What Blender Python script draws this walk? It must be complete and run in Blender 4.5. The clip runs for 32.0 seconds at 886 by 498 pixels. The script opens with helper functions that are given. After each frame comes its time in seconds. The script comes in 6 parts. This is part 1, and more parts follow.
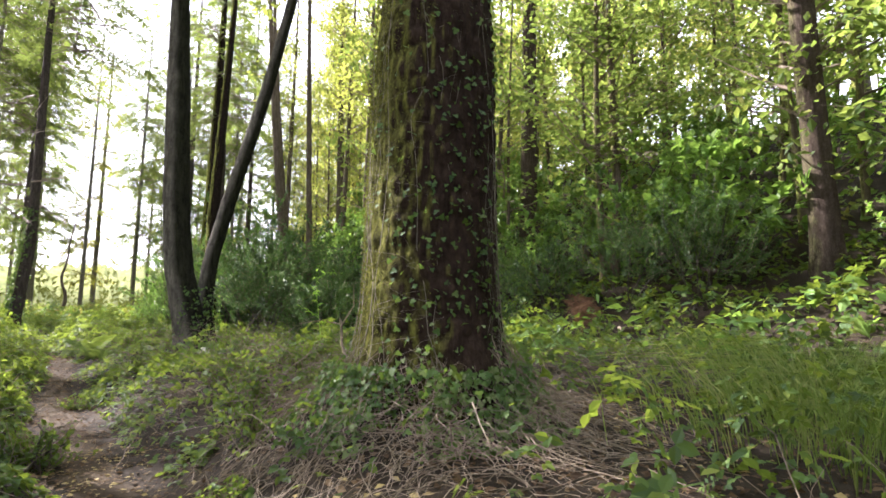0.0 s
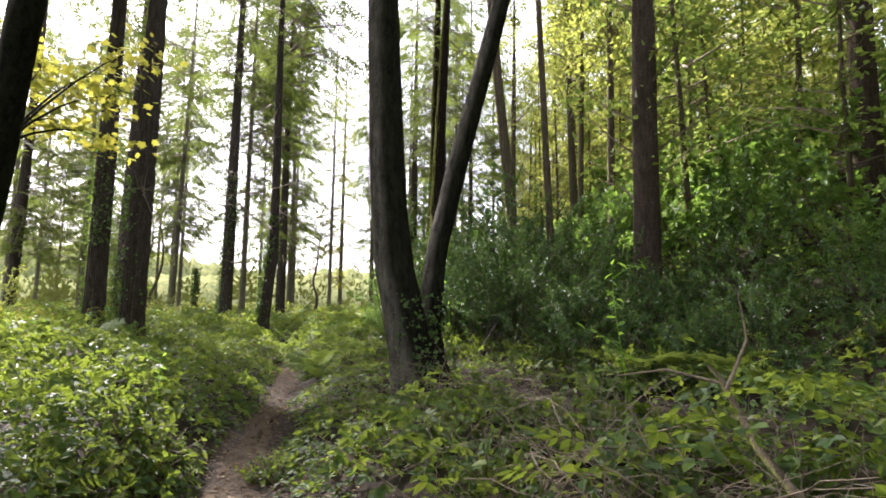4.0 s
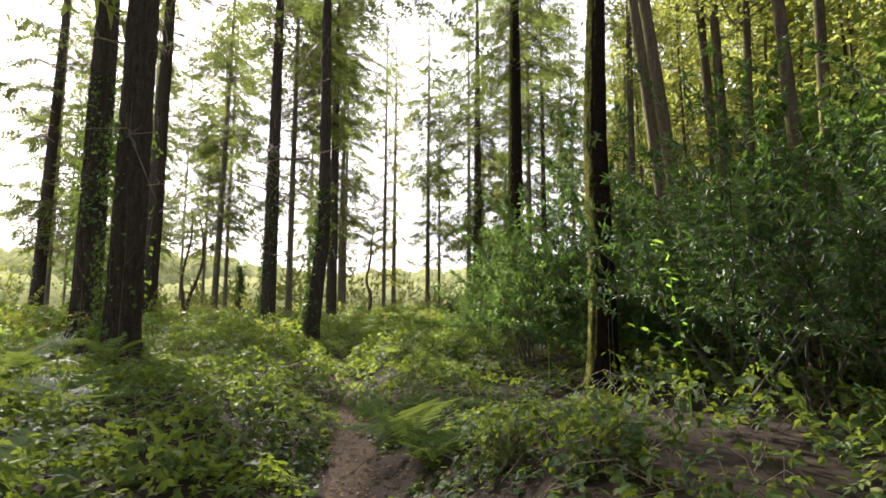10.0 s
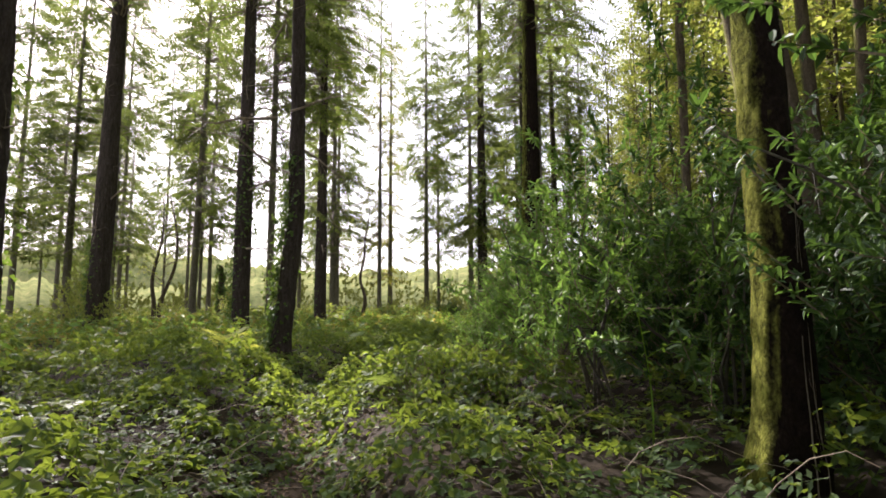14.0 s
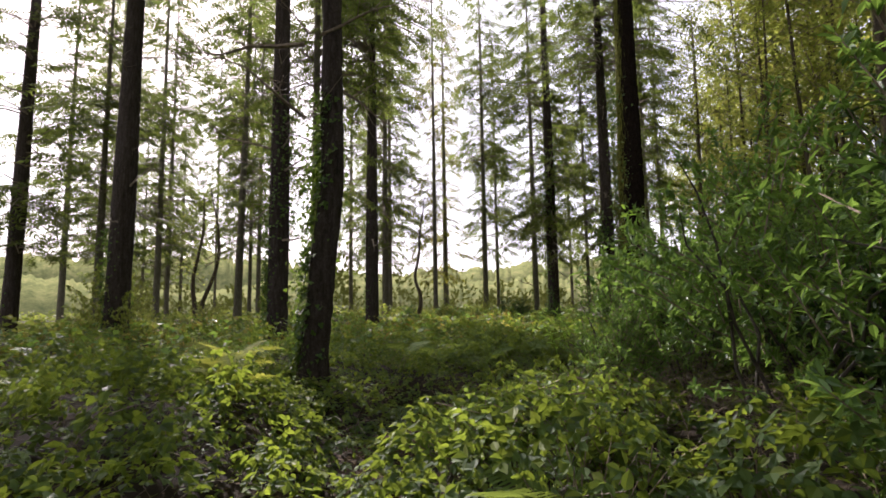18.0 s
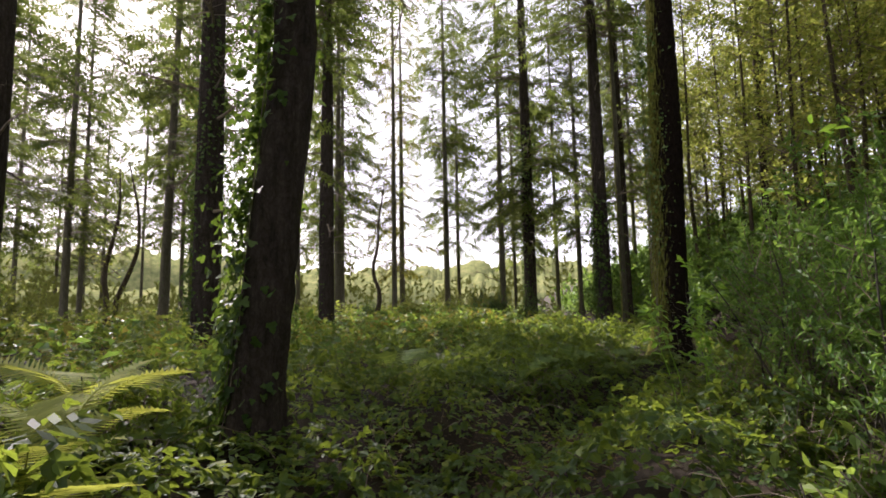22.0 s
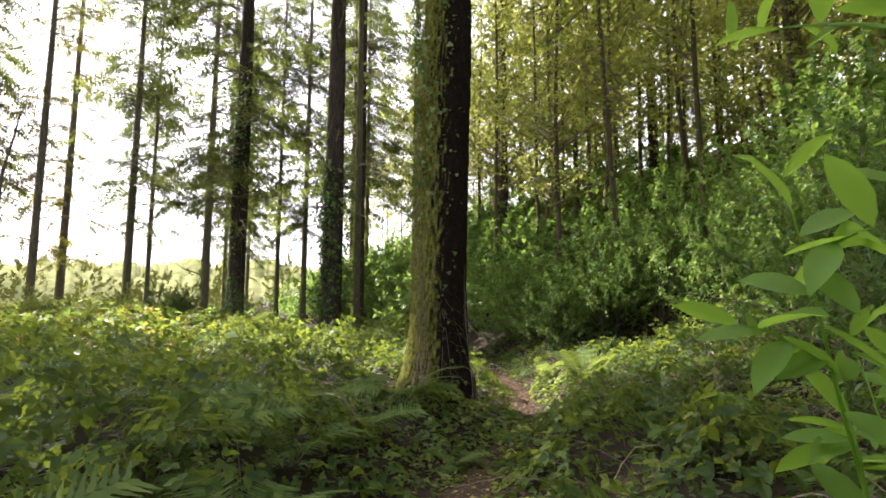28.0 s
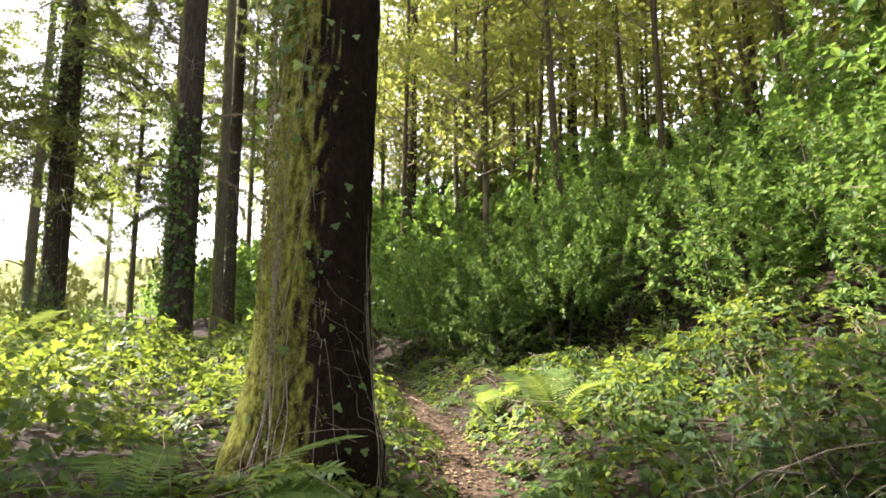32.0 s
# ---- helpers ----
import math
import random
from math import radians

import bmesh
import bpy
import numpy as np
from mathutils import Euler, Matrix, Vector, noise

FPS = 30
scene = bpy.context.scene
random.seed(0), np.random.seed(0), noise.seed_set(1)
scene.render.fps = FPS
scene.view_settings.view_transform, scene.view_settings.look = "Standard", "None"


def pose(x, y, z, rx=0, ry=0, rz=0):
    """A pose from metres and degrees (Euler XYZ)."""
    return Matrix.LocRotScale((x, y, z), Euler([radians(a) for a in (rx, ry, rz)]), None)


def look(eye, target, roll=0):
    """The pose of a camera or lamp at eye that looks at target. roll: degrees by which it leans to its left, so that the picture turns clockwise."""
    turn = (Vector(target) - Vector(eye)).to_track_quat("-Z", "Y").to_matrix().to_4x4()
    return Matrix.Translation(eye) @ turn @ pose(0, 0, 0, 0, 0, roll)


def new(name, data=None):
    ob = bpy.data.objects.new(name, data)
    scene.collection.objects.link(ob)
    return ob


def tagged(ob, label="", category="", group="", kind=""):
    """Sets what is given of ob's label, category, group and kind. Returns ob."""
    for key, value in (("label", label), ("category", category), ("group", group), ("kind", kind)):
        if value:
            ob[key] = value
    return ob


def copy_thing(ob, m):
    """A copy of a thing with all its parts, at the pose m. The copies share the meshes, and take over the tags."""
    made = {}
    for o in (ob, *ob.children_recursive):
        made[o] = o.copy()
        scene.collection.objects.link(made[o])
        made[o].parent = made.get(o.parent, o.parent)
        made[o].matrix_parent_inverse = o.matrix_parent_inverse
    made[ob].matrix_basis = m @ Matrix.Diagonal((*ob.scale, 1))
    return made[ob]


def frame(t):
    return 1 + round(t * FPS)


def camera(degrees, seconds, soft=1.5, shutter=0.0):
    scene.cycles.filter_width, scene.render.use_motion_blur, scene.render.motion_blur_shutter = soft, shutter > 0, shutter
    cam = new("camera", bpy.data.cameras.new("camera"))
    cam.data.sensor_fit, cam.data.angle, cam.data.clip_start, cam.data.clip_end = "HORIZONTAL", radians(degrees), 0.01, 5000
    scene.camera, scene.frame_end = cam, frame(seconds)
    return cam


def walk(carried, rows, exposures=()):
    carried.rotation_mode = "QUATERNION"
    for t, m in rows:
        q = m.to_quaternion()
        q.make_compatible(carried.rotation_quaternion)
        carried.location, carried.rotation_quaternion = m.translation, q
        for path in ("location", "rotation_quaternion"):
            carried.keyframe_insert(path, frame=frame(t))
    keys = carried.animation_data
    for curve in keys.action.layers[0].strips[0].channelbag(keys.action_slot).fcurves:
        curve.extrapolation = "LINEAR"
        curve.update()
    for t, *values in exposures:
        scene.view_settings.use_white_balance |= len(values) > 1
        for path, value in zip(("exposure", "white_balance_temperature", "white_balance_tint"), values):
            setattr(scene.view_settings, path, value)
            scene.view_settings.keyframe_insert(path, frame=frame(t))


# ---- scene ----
cam = camera(78.27, 32.0, soft=1.7)
# seconds, place in metres, tilt, lean, turn in degrees
PATH = [
    (0.0, 0.306, -0.209, 0.995, 97.21, -0.55, 0.98),
    (0.5, 0.227, 0.212, 1.047, 97.21, -0.66, 3.91),
    (1.0, 0.012, 0.717, 1.094, 97.10, -0.82, 7.45),
    (1.5, -0.126, 1.217, 1.109, 96.97, -0.81, 10.05),
    (2.0, -0.296, 1.735, 1.171, 96.87, -0.84, 12.89),
    (2.5, -0.635, 2.262, 1.187, 96.77, -0.86, 17.88),
    (3.0, -0.967, 2.752, 1.218, 96.74, -0.83, 20.90),
    (3.5, -1.195, 3.217, 1.257, 96.70, -0.72, 22.38),
    (5.5, -2.324, 4.500, 1.337, 96.60, -0.62, 26.55),
    (6.0, -2.794, 4.832, 1.357, 96.56, -0.52, 27.23),
    (6.5, -3.096, 5.239, 1.332, 96.61, -0.39, 27.41),
    (7.0, -3.428, 5.681, 1.321, 96.56, -0.30, 27.78),
    (7.5, -3.804, 6.037, 1.298, 96.62, -0.32, 28.14),
    (8.0, -4.101, 6.408, 1.288, 96.66, -0.28, 28.19),
    (8.5, -4.401, 6.897, 1.293, 96.63, -0.21, 28.15),
    (9.0, -4.716, 7.295, 1.337, 96.60, -0.27, 28.32),
    (9.5, -5.112, 7.702, 1.372, 96.56, -0.32, 28.46),
    (10.0, -5.399, 8.185, 1.378, 96.54, -0.21, 28.44),
    (10.5, -5.706, 8.620, 1.428, 96.52, -0.15, 28.51),
    (11.0, -6.089, 9.025, 1.472, 96.51, -0.14, 28.63),
    (11.5, -6.334, 9.418, 1.466, 96.51, -0.10, 28.65),
    (12.0, -6.579, 9.862, 1.503, 96.48, 0.01, 28.65),
    (12.5, -6.876, 10.249, 1.497, 96.52, 0.01, 28.61),
    (13.0, -7.124, 10.636, 1.492, 96.52, 0.02, 28.38),
    (13.5, -7.303, 11.060, 1.521, 96.52, 0.17, 28.12),
    (14.0, -7.508, 11.477, 1.470, 96.53, 0.30, 28.16),
    (14.5, -7.773, 11.909, 1.460, 96.46, 0.33, 28.14),
    (16.5, -8.939, 13.524, 1.359, 96.42, 0.67, 30.93),
    (17.0, -9.341, 14.026, 1.431, 96.51, 0.76, 31.94),
    (17.5, -9.802, 14.382, 1.505, 96.53, 0.76, 33.04),
    (18.0, -10.143, 14.675, 1.546, 96.54, 0.88, 33.63),
    (18.5, -10.528, 15.028, 1.556, 96.43, 0.98, 33.92),
    (19.0, -10.945, 15.324, 1.555, 96.47, 0.96, 34.20),
    (19.5, -11.426, 15.616, 1.561, 96.46, 0.88, 34.15),
    (20.0, -11.838, 16.014, 1.565, 96.43, 0.99, 33.95),
    (20.5, -12.175, 16.335, 1.584, 96.52, 1.07, 33.53),
    (21.0, -12.600, 16.670, 1.577, 96.51, 1.01, 32.70),
    (21.5, -12.892, 17.070, 1.504, 96.41, 1.03, 30.55),
    (22.0, -13.250, 17.562, 1.472, 96.36, 1.02, 27.99),
    (22.5, -13.565, 18.140, 1.453, 96.58, 0.87, 25.69),
    (23.0, -13.839, 18.586, 1.423, 96.59, 0.90, 21.88),
    (23.5, -14.070, 19.082, 1.429, 96.54, 0.87, 18.36),
    (24.0, -14.268, 19.544, 1.426, 96.62, 0.76, 15.05),
    (24.5, -14.332, 19.972, 1.401, 96.68, 0.71, 10.95),
    (25.0, -14.384, 20.467, 1.365, 96.62, 0.82, 7.71),
    (25.5, -14.463, 20.997, 1.343, 96.66, 0.70, 6.73),
    (27.5, -14.668, 23.200, 1.358, 96.66, -0.17, 1.14),
    (28.0, -14.621, 23.722, 1.318, 96.73, -0.12, -0.39),
    (28.5, -14.620, 24.266, 1.317, 96.71, -0.14, -1.49),
    (29.0, -14.701, 24.846, 1.355, 96.84, -0.22, -2.40),
    (29.5, -14.653, 25.348, 1.295, 96.87, -0.12, -4.28),
    (30.0, -14.629, 25.866, 1.280, 96.90, -0.13, -5.75),
    (30.5, -14.690, 26.336, 1.296, 96.99, -0.27, -6.55),
    (31.0, -14.705, 26.810, 1.275, 96.96, -0.28, -7.95),
    (31.5, -14.544, 27.290, 1.290, 96.93, -0.17, -9.41),
    (32.0, -14.465, 27.720, 1.273, 97.00, -0.10, -11.05),
]
EXPOSURES = [(t, e + 0.8, 5750 if t < 4 else 6020, 24 if t < 16 else 28) for t, e in ((0.0, 2.28), (3.0, 1.85), (6.0, 1.62), (9.0, 1.52), (13.0, 1.34), (17.0, 1.0), (19.0, 0.75), (21.0, 0.75), (23.0, 1.25), (25.0, 1.5), (28.0, 1.85), (30.0, 2.15), (32.0, 2.4))]
walk(cam, [(r[0], pose(*r[1:])) for r in PATH], exposures=EXPOSURES)

# ---------------------------------------------------------------- light
SUN_TURN, SUN_HEIGHT = 65.0, 36.0          # degrees left of +y, degrees above the horizon
world = bpy.data.worlds.new("sky")
scene.world = world
world.use_nodes = True
wn = world.node_tree.nodes
sky = wn.new("ShaderNodeTexSky")
sky.sky_type = "NISHITA"
sky.sun_disc = False
sky.sun_elevation = radians(SUN_HEIGHT)
sky.sun_rotation = radians(-SUN_TURN)
sky.air_density, sky.dust_density, sky.ozone_density = 1.0, 4.0, 1.0
wn["Background"].inputs["Strength"].default_value = 0.075
cloud = wn.new("ShaderNodeMix")
cloud.data_type = "RGBA"
cloud.inputs[0].default_value = 0.7
cloud.inputs[7].default_value = (8.0, 7.9, 7.4, 1)
world.node_tree.links.new(sky.outputs["Color"], cloud.inputs[6])
world.node_tree.links.new(cloud.outputs[2], wn["Background"].inputs["Color"])
sun_data = bpy.data.lights.new("sun", "SUN")
sun_data.energy, sun_data.angle, sun_data.color = 5.0, radians(1.6), (1.0, 0.92, 0.78)
sun = new("sun", sun_data)
_a, _e = radians(SUN_TURN), radians(SUN_HEIGHT)
SUN_DIR = Vector((-math.sin(_a) * math.cos(_e), math.cos(_a) * math.cos(_e), math.sin(_e)))
sun.matrix_world = look(SUN_DIR * 100, (0, 0, 0))


# ---------------------------------------------------------------- materials
def ramp(nt, fac, stops):
    r = nt.nodes.new("ShaderNodeValToRGB")
    el = r.color_ramp.elements
    while len(el) < len(stops):
        el.new(0.5)
    for e, (p, c) in zip(el, stops):
        e.position, e.color = p, (*c, 1)
    nt.links.new(fac, r.inputs["Fac"])
    return r.outputs["Color"]


def noise_node(nt, vector, scale, detail=4.0, rough=0.6):
    n = nt.nodes.new("ShaderNodeTexNoise")
    n.inputs["Scale"].default_value = scale
    n.inputs["Detail"].default_value = detail
    n.inputs["Roughness"].default_value = rough
    nt.links.new(vector, n.inputs["Vector"])
    return n.outputs["Fac"]


def scaled(nt, vector, s):
    m = nt.nodes.new("ShaderNodeMapping")
    m.inputs["Scale"].default_value = s
    nt.links.new(vector, m.inputs["Vector"])
    return m.outputs["Vector"]


def mixed(nt, fac, a, b):
    m = nt.nodes.new("ShaderNodeMix")
    m.data_type = "RGBA"
    nt.links.new(fac, m.inputs[0])
    for sock, v in ((m.inputs[6], a), (m.inputs[7], b)):
        if isinstance(v, tuple):
            sock.default_value = (*v, 1)
        else:
            nt.links.new(v, sock)
    return m.outputs[2]


def mathn(nt, op, a, b=None, clamp=False):
    m = nt.nodes.new("ShaderNodeMath")
    m.operation, m.use_clamp = op, clamp
    for sock, v in zip(m.inputs, (a, b)):
        if v is None:
            continue
        if isinstance(v, (int, float)):
            sock.default_value = v
        else:
            nt.links.new(v, sock)
    return m.outputs[0]


def material(name):
    m = bpy.data.materials.new(name)
    m.use_nodes = True
    nt = m.node_tree
    return m, nt, nt.nodes["Principled BSDF"], nt.nodes["Material Output"]


def leaf_material(name, stops, rough=0.45, through_light=0.4, tint=(0.55, 0.75, 0.08), spec=0.4):
    """Thin leaves: each leaf has a colour of its own along the stops, and lets light through."""
    m, nt, p, out = material(name)
    geo = nt.nodes.new("ShaderNodeNewGeometry")
    tc = nt.nodes.new("ShaderNodeTexCoord")
    patch = noise_node(nt, tc.outputs["Object"], 0.6, 2)
    v = mathn(nt, "ADD", mathn(nt, "MULTIPLY", geo.outputs["Random Per Island"], 1.0), mathn(nt, "MULTIPLY", mathn(nt, "SUBTRACT", patch, 0.5), 1.6))
    v = mathn(nt, "ADD", v, 0.0, True)
    col = ramp(nt, v, stops)
    fine = noise_node(nt, tc.outputs["Object"], 45, 3)
    col = mixed(nt, mathn(nt, "MULTIPLY", fine, 0.35), col, tuple(c * 0.55 for c in stops[0][1]))
    nt.links.new(col, p.inputs["Base Color"])
    p.inputs["Roughness"].default_value = rough
    p.inputs["Specular IOR Level"].default_value = spec
    tr = nt.nodes.new("ShaderNodeBsdfTranslucent")
    nt.links.new(mixed(nt, mathn(nt, "ADD", mathn(nt, "MULTIPLY", fine, 0.2), 0.35), col, tint), tr.inputs["Color"])
    mx = nt.nodes.new("ShaderNodeMixShader")
    mx.inputs[0].default_value = through_light
    nt.links.new(p.outputs[0], mx.inputs[1])
    nt.links.new(tr.outputs[0], mx.inputs[2])
    nt.links.new(mx.outputs[0], out.inputs["Surface"])
    return m


def bark_material(name, dark, mid, light, moss=0.0, moss_shade_col=(0.2, 0.2, 0.03), stretch=(9, 9, 1.6), bump=0.9, fine=90, plates=20.0, toward=(-0.97, 0.0, 0.15)):
    """Ridged bark; one flank takes patches of moss, or on smooth grey bark mostly painted shade."""
    m, nt, p, out = material(name)
    tc = nt.nodes.new("ShaderNodeTexCoord")
    vec = tc.outputs["Object"]
    big = noise_node(nt, scaled(nt, vec, stretch), 1.6, 6, 0.65)
    small = noise_node(nt, scaled(nt, vec, (fine, fine, fine * 0.5)), 1.0, 4, 0.7)
    blot = noise_node(nt, vec, 2.6, 5, 0.65)
    warp = nt.nodes.new("ShaderNodeTexNoise")
    warp.inputs["Scale"].default_value = 6.0
    nt.links.new(vec, warp.inputs["Vector"])
    bent = nt.nodes.new("ShaderNodeMix")
    bent.data_type = "VECTOR"
    bent.inputs[0].default_value = 0.2
    nt.links.new(vec, bent.inputs[4])
    nt.links.new(warp.outputs["Color"], bent.inputs[5])
    plate = nt.nodes.new("ShaderNodeTexVoronoi")
    plate.feature = "DISTANCE_TO_EDGE"
    plate.inputs["Scale"].default_value = plates
    nt.links.new(scaled(nt, bent.outputs[1], (1, 1, 0.42)), plate.inputs["Vector"])
    crack = mathn(nt, "MULTIPLY", plate.outputs["Distance"], 4.0, True)
    h = mathn(nt, "ADD", mathn(nt, "MULTIPLY", big, 0.55), mathn(nt, "MULTIPLY", small, 0.32))
    h = mathn(nt, "ADD", h, mathn(nt, "MULTIPLY", crack, 0.08))
    col = ramp(nt, h, [(0.34, dark), (0.52, mid), (0.74, light)])
    col = mixed(nt, mathn(nt, "MULTIPLY", blot, 0.4), col, tuple(c * 0.7 for c in mid))
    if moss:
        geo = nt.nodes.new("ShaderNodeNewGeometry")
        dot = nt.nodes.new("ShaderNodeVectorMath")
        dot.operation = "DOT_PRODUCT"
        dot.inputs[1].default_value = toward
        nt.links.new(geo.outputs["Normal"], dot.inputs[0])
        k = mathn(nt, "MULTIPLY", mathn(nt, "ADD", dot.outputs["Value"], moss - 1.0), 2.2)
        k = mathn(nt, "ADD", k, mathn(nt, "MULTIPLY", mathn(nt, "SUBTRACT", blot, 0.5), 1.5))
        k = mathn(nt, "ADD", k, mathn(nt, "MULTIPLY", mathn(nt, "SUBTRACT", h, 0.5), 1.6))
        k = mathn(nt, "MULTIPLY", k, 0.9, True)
        flank_tone = ramp(nt, h, [(0.34, tuple(c * 0.22 for c in moss_shade_col)), (0.45, tuple(c * 0.65 for c in moss_shade_col)), (0.53, moss_shade_col), (0.7, tuple(min(1, c * 1.5) for c in moss_shade_col))])
        col = mixed(nt, k, col, flank_tone)
    nt.links.new(col, p.inputs["Base Color"])
    p.inputs["Roughness"].default_value = 0.95
    p.inputs["Specular IOR Level"].default_value = 0.06
    b = nt.nodes.new("ShaderNodeBump")
    b.inputs["Strength"].default_value = bump
    b.inputs["Distance"].default_value = 0.05
    nt.links.new(h, b.inputs["Height"])
    nt.links.new(b.outputs["Normal"], p.inputs["Normal"])
    return m


def soil_material(name, stops):
    m, nt, p, out = material(name)
    tc = nt.nodes.new("ShaderNodeTexCoord")
    vec = tc.outputs["Object"]
    a = noise_node(nt, vec, 2.2, 6, 0.65)
    c = noise_node(nt, vec, 38, 5, 0.7)
    v = mathn(nt, "ADD", mathn(nt, "MULTIPLY", a, 0.55), mathn(nt, "MULTIPLY", c, 0.45))
    col = ramp(nt, v, stops)
    nt.links.new(col, p.inputs["Base Color"])
    p.inputs["Roughness"].default_value = 0.95
    p.inputs["Specular IOR Level"].default_value = 0.15
    b = nt.nodes.new("ShaderNodeBump")
    b.inputs["Strength"].default_value = 0.8
    b.inputs["Distance"].default_value = 0.03
    nt.links.new(v, b.inputs["Height"])
    nt.links.new(b.outputs["Normal"], p.inputs["Normal"])
    return m


def plain_material(name, stops, scale=12.0, rough=0.8, bump=0.3):
    m, nt, p, out = material(name)
    tc = nt.nodes.new("ShaderNodeTexCoord")
    n = noise_node(nt, tc.outputs["Object"], scale, 5, 0.65)
    nt.links.new(ramp(nt, n, stops), p.inputs["Base Color"])
    p.inputs["Roughness"].default_value = rough
    b = nt.nodes.new("ShaderNodeBump")
    b.inputs["Strength"].default_value = bump
    b.inputs["Distance"].default_value = 0.01
    nt.links.new(n, b.inputs["Height"])
    nt.links.new(b.outputs["Normal"], p.inputs["Normal"])
    return m


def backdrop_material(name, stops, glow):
    """Distance beyond the wood: wooded hills and scrub; their colour glows a little to imitate bright haze."""
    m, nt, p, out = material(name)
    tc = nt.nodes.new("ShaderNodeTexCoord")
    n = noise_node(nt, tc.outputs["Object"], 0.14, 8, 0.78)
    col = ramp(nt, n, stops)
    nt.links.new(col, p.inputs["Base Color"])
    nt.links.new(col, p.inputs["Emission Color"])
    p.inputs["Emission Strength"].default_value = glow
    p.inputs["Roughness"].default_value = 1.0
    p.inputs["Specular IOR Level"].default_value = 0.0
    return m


SOIL = soil_material("dark_humus", [(0.3, (0.008, 0.006, 0.004)), (0.5, (0.024, 0.018, 0.011)), (0.66, (0.055, 0.04, 0.024)), (0.8, (0.04, 0.034, 0.016))])
TRODDEN = soil_material("trodden_earth", [(0.3, (0.016, 0.011, 0.006)), (0.48, (0.045, 0.032, 0.018)), (0.62, (0.085, 0.062, 0.035)), (0.8, (0.12, 0.09, 0.05))])
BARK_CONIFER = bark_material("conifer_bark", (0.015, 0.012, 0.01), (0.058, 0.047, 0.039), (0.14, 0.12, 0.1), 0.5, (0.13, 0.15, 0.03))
BARK_MOSSY = bark_material("mossy_bark", (0.008, 0.005, 0.004), (0.03, 0.02, 0.014), (0.075, 0.05, 0.035), 0.48, (0.12, 0.122, 0.024), (11, 11, 3.2), 1.0, 60, 14.0, (-0.88, -0.42, 0.15))
# Darker copy of the mossy bark: the trunk's shade is put into its colour.
BARK_SHADED = bark_material("shade_toned_mossy_bark", (0.005, 0.004, 0.003), (0.016, 0.011, 0.008), (0.045, 0.032, 0.023), 0.95, (0.16, 0.168, 0.03), (9, 9, 4.5), 1.0, 60, 22.0)
# The near-black east flank is mostly shade put into the colour, with dark moss.
BARK_SMOOTH = bark_material("grey_bark_shade_flank", (0.02, 0.018, 0.014), (0.1, 0.092, 0.072), (0.24, 0.222, 0.18), 1.15, (0.018, 0.018, 0.011), (12, 12, 2.2), 0.9, 45, 6.0, (0.98, 0.1, 0.05))
# Bark for far trunks: mossy, and paled to put distance haze into the colour.
BARK_FAR = bark_material("haze_paled_conifer_bark", (0.05, 0.044, 0.03), (0.13, 0.12, 0.085), (0.24, 0.225, 0.16), 0.85, (0.25, 0.26, 0.065))
BARK_SLIM = bark_material("slim_trunk_bark", (0.04, 0.032, 0.022), (0.1, 0.08, 0.055), (0.2, 0.16, 0.11), 0.45, (0.16, 0.17, 0.04))
BARK_RED = bark_material("reddish_bark", (0.02, 0.014, 0.011), (0.07, 0.053, 0.041), (0.16, 0.125, 0.095), 0.2, (0.12, 0.13, 0.04))
TWIG = plain_material("dead_twig", [(0.3, (0.07, 0.05, 0.032)), (0.6, (0.2, 0.155, 0.1)), (0.8, (0.3, 0.25, 0.18))], 25)
STEM = plain_material("shrub_stem", [(0.3, (0.02, 0.017, 0.01)), (0.6, (0.055, 0.045, 0.028)), (0.8, (0.1, 0.085, 0.055))], 20)
VINE = plain_material("ivy_vine", [(0.3, (0.07, 0.058, 0.04)), (0.6, (0.17, 0.145, 0.1)), (0.8, (0.27, 0.235, 0.17))], 30)
NEEDLES = leaf_material("conifer_needles", [(0.0, (0.036, 0.054, 0.013)), (0.5, (0.075, 0.096, 0.02)), (1.0, (0.15, 0.155, 0.03))], 0.7, 0.42, (0.31, 0.41, 0.08), 0.08)
NEEDLES_GOLD = leaf_material("yellowing_needles", [(0.0, (0.06, 0.075, 0.014)), (0.5, (0.12, 0.125, 0.02)), (1.0, (0.2, 0.18, 0.03))], 0.65, 0.45, (0.42, 0.42, 0.06), 0.1)
LEAF_BRAMBLE = leaf_material("bramble_leaf", [(0.0, (0.016, 0.038, 0.012)), (0.45, (0.04, 0.08, 0.02)), (0.85, (0.085, 0.14, 0.027)), (1.0, (0.17, 0.21, 0.036))], 0.58, 0.36, (0.5, 0.64, 0.05), 0.16)
LEAF_FAR = leaf_material("far_ground_leaf", [(0.0, (0.05, 0.085, 0.014)), (0.5, (0.11, 0.155, 0.024)), (0.85, (0.17, 0.18, 0.04)), (1.0, (0.22, 0.18, 0.05))], 0.65, 0.35, (0.46, 0.55, 0.08), 0.15)
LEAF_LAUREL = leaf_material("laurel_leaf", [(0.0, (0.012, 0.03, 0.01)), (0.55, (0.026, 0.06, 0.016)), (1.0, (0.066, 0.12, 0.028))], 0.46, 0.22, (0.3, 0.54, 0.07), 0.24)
# Brighter copy of the laurel leaf, with sunlight put into its colour.
LEAF_FRESH_LIT = leaf_material("fresh_lit_laurel_leaf", [(0.0, (0.032, 0.08, 0.018)), (0.55, (0.075, 0.155, 0.032)), (0.9, (0.13, 0.23, 0.046)), (1.0, (0.2, 0.3, 0.06))], 0.45, 0.4, (0.4, 0.64, 0.08), 0.28)
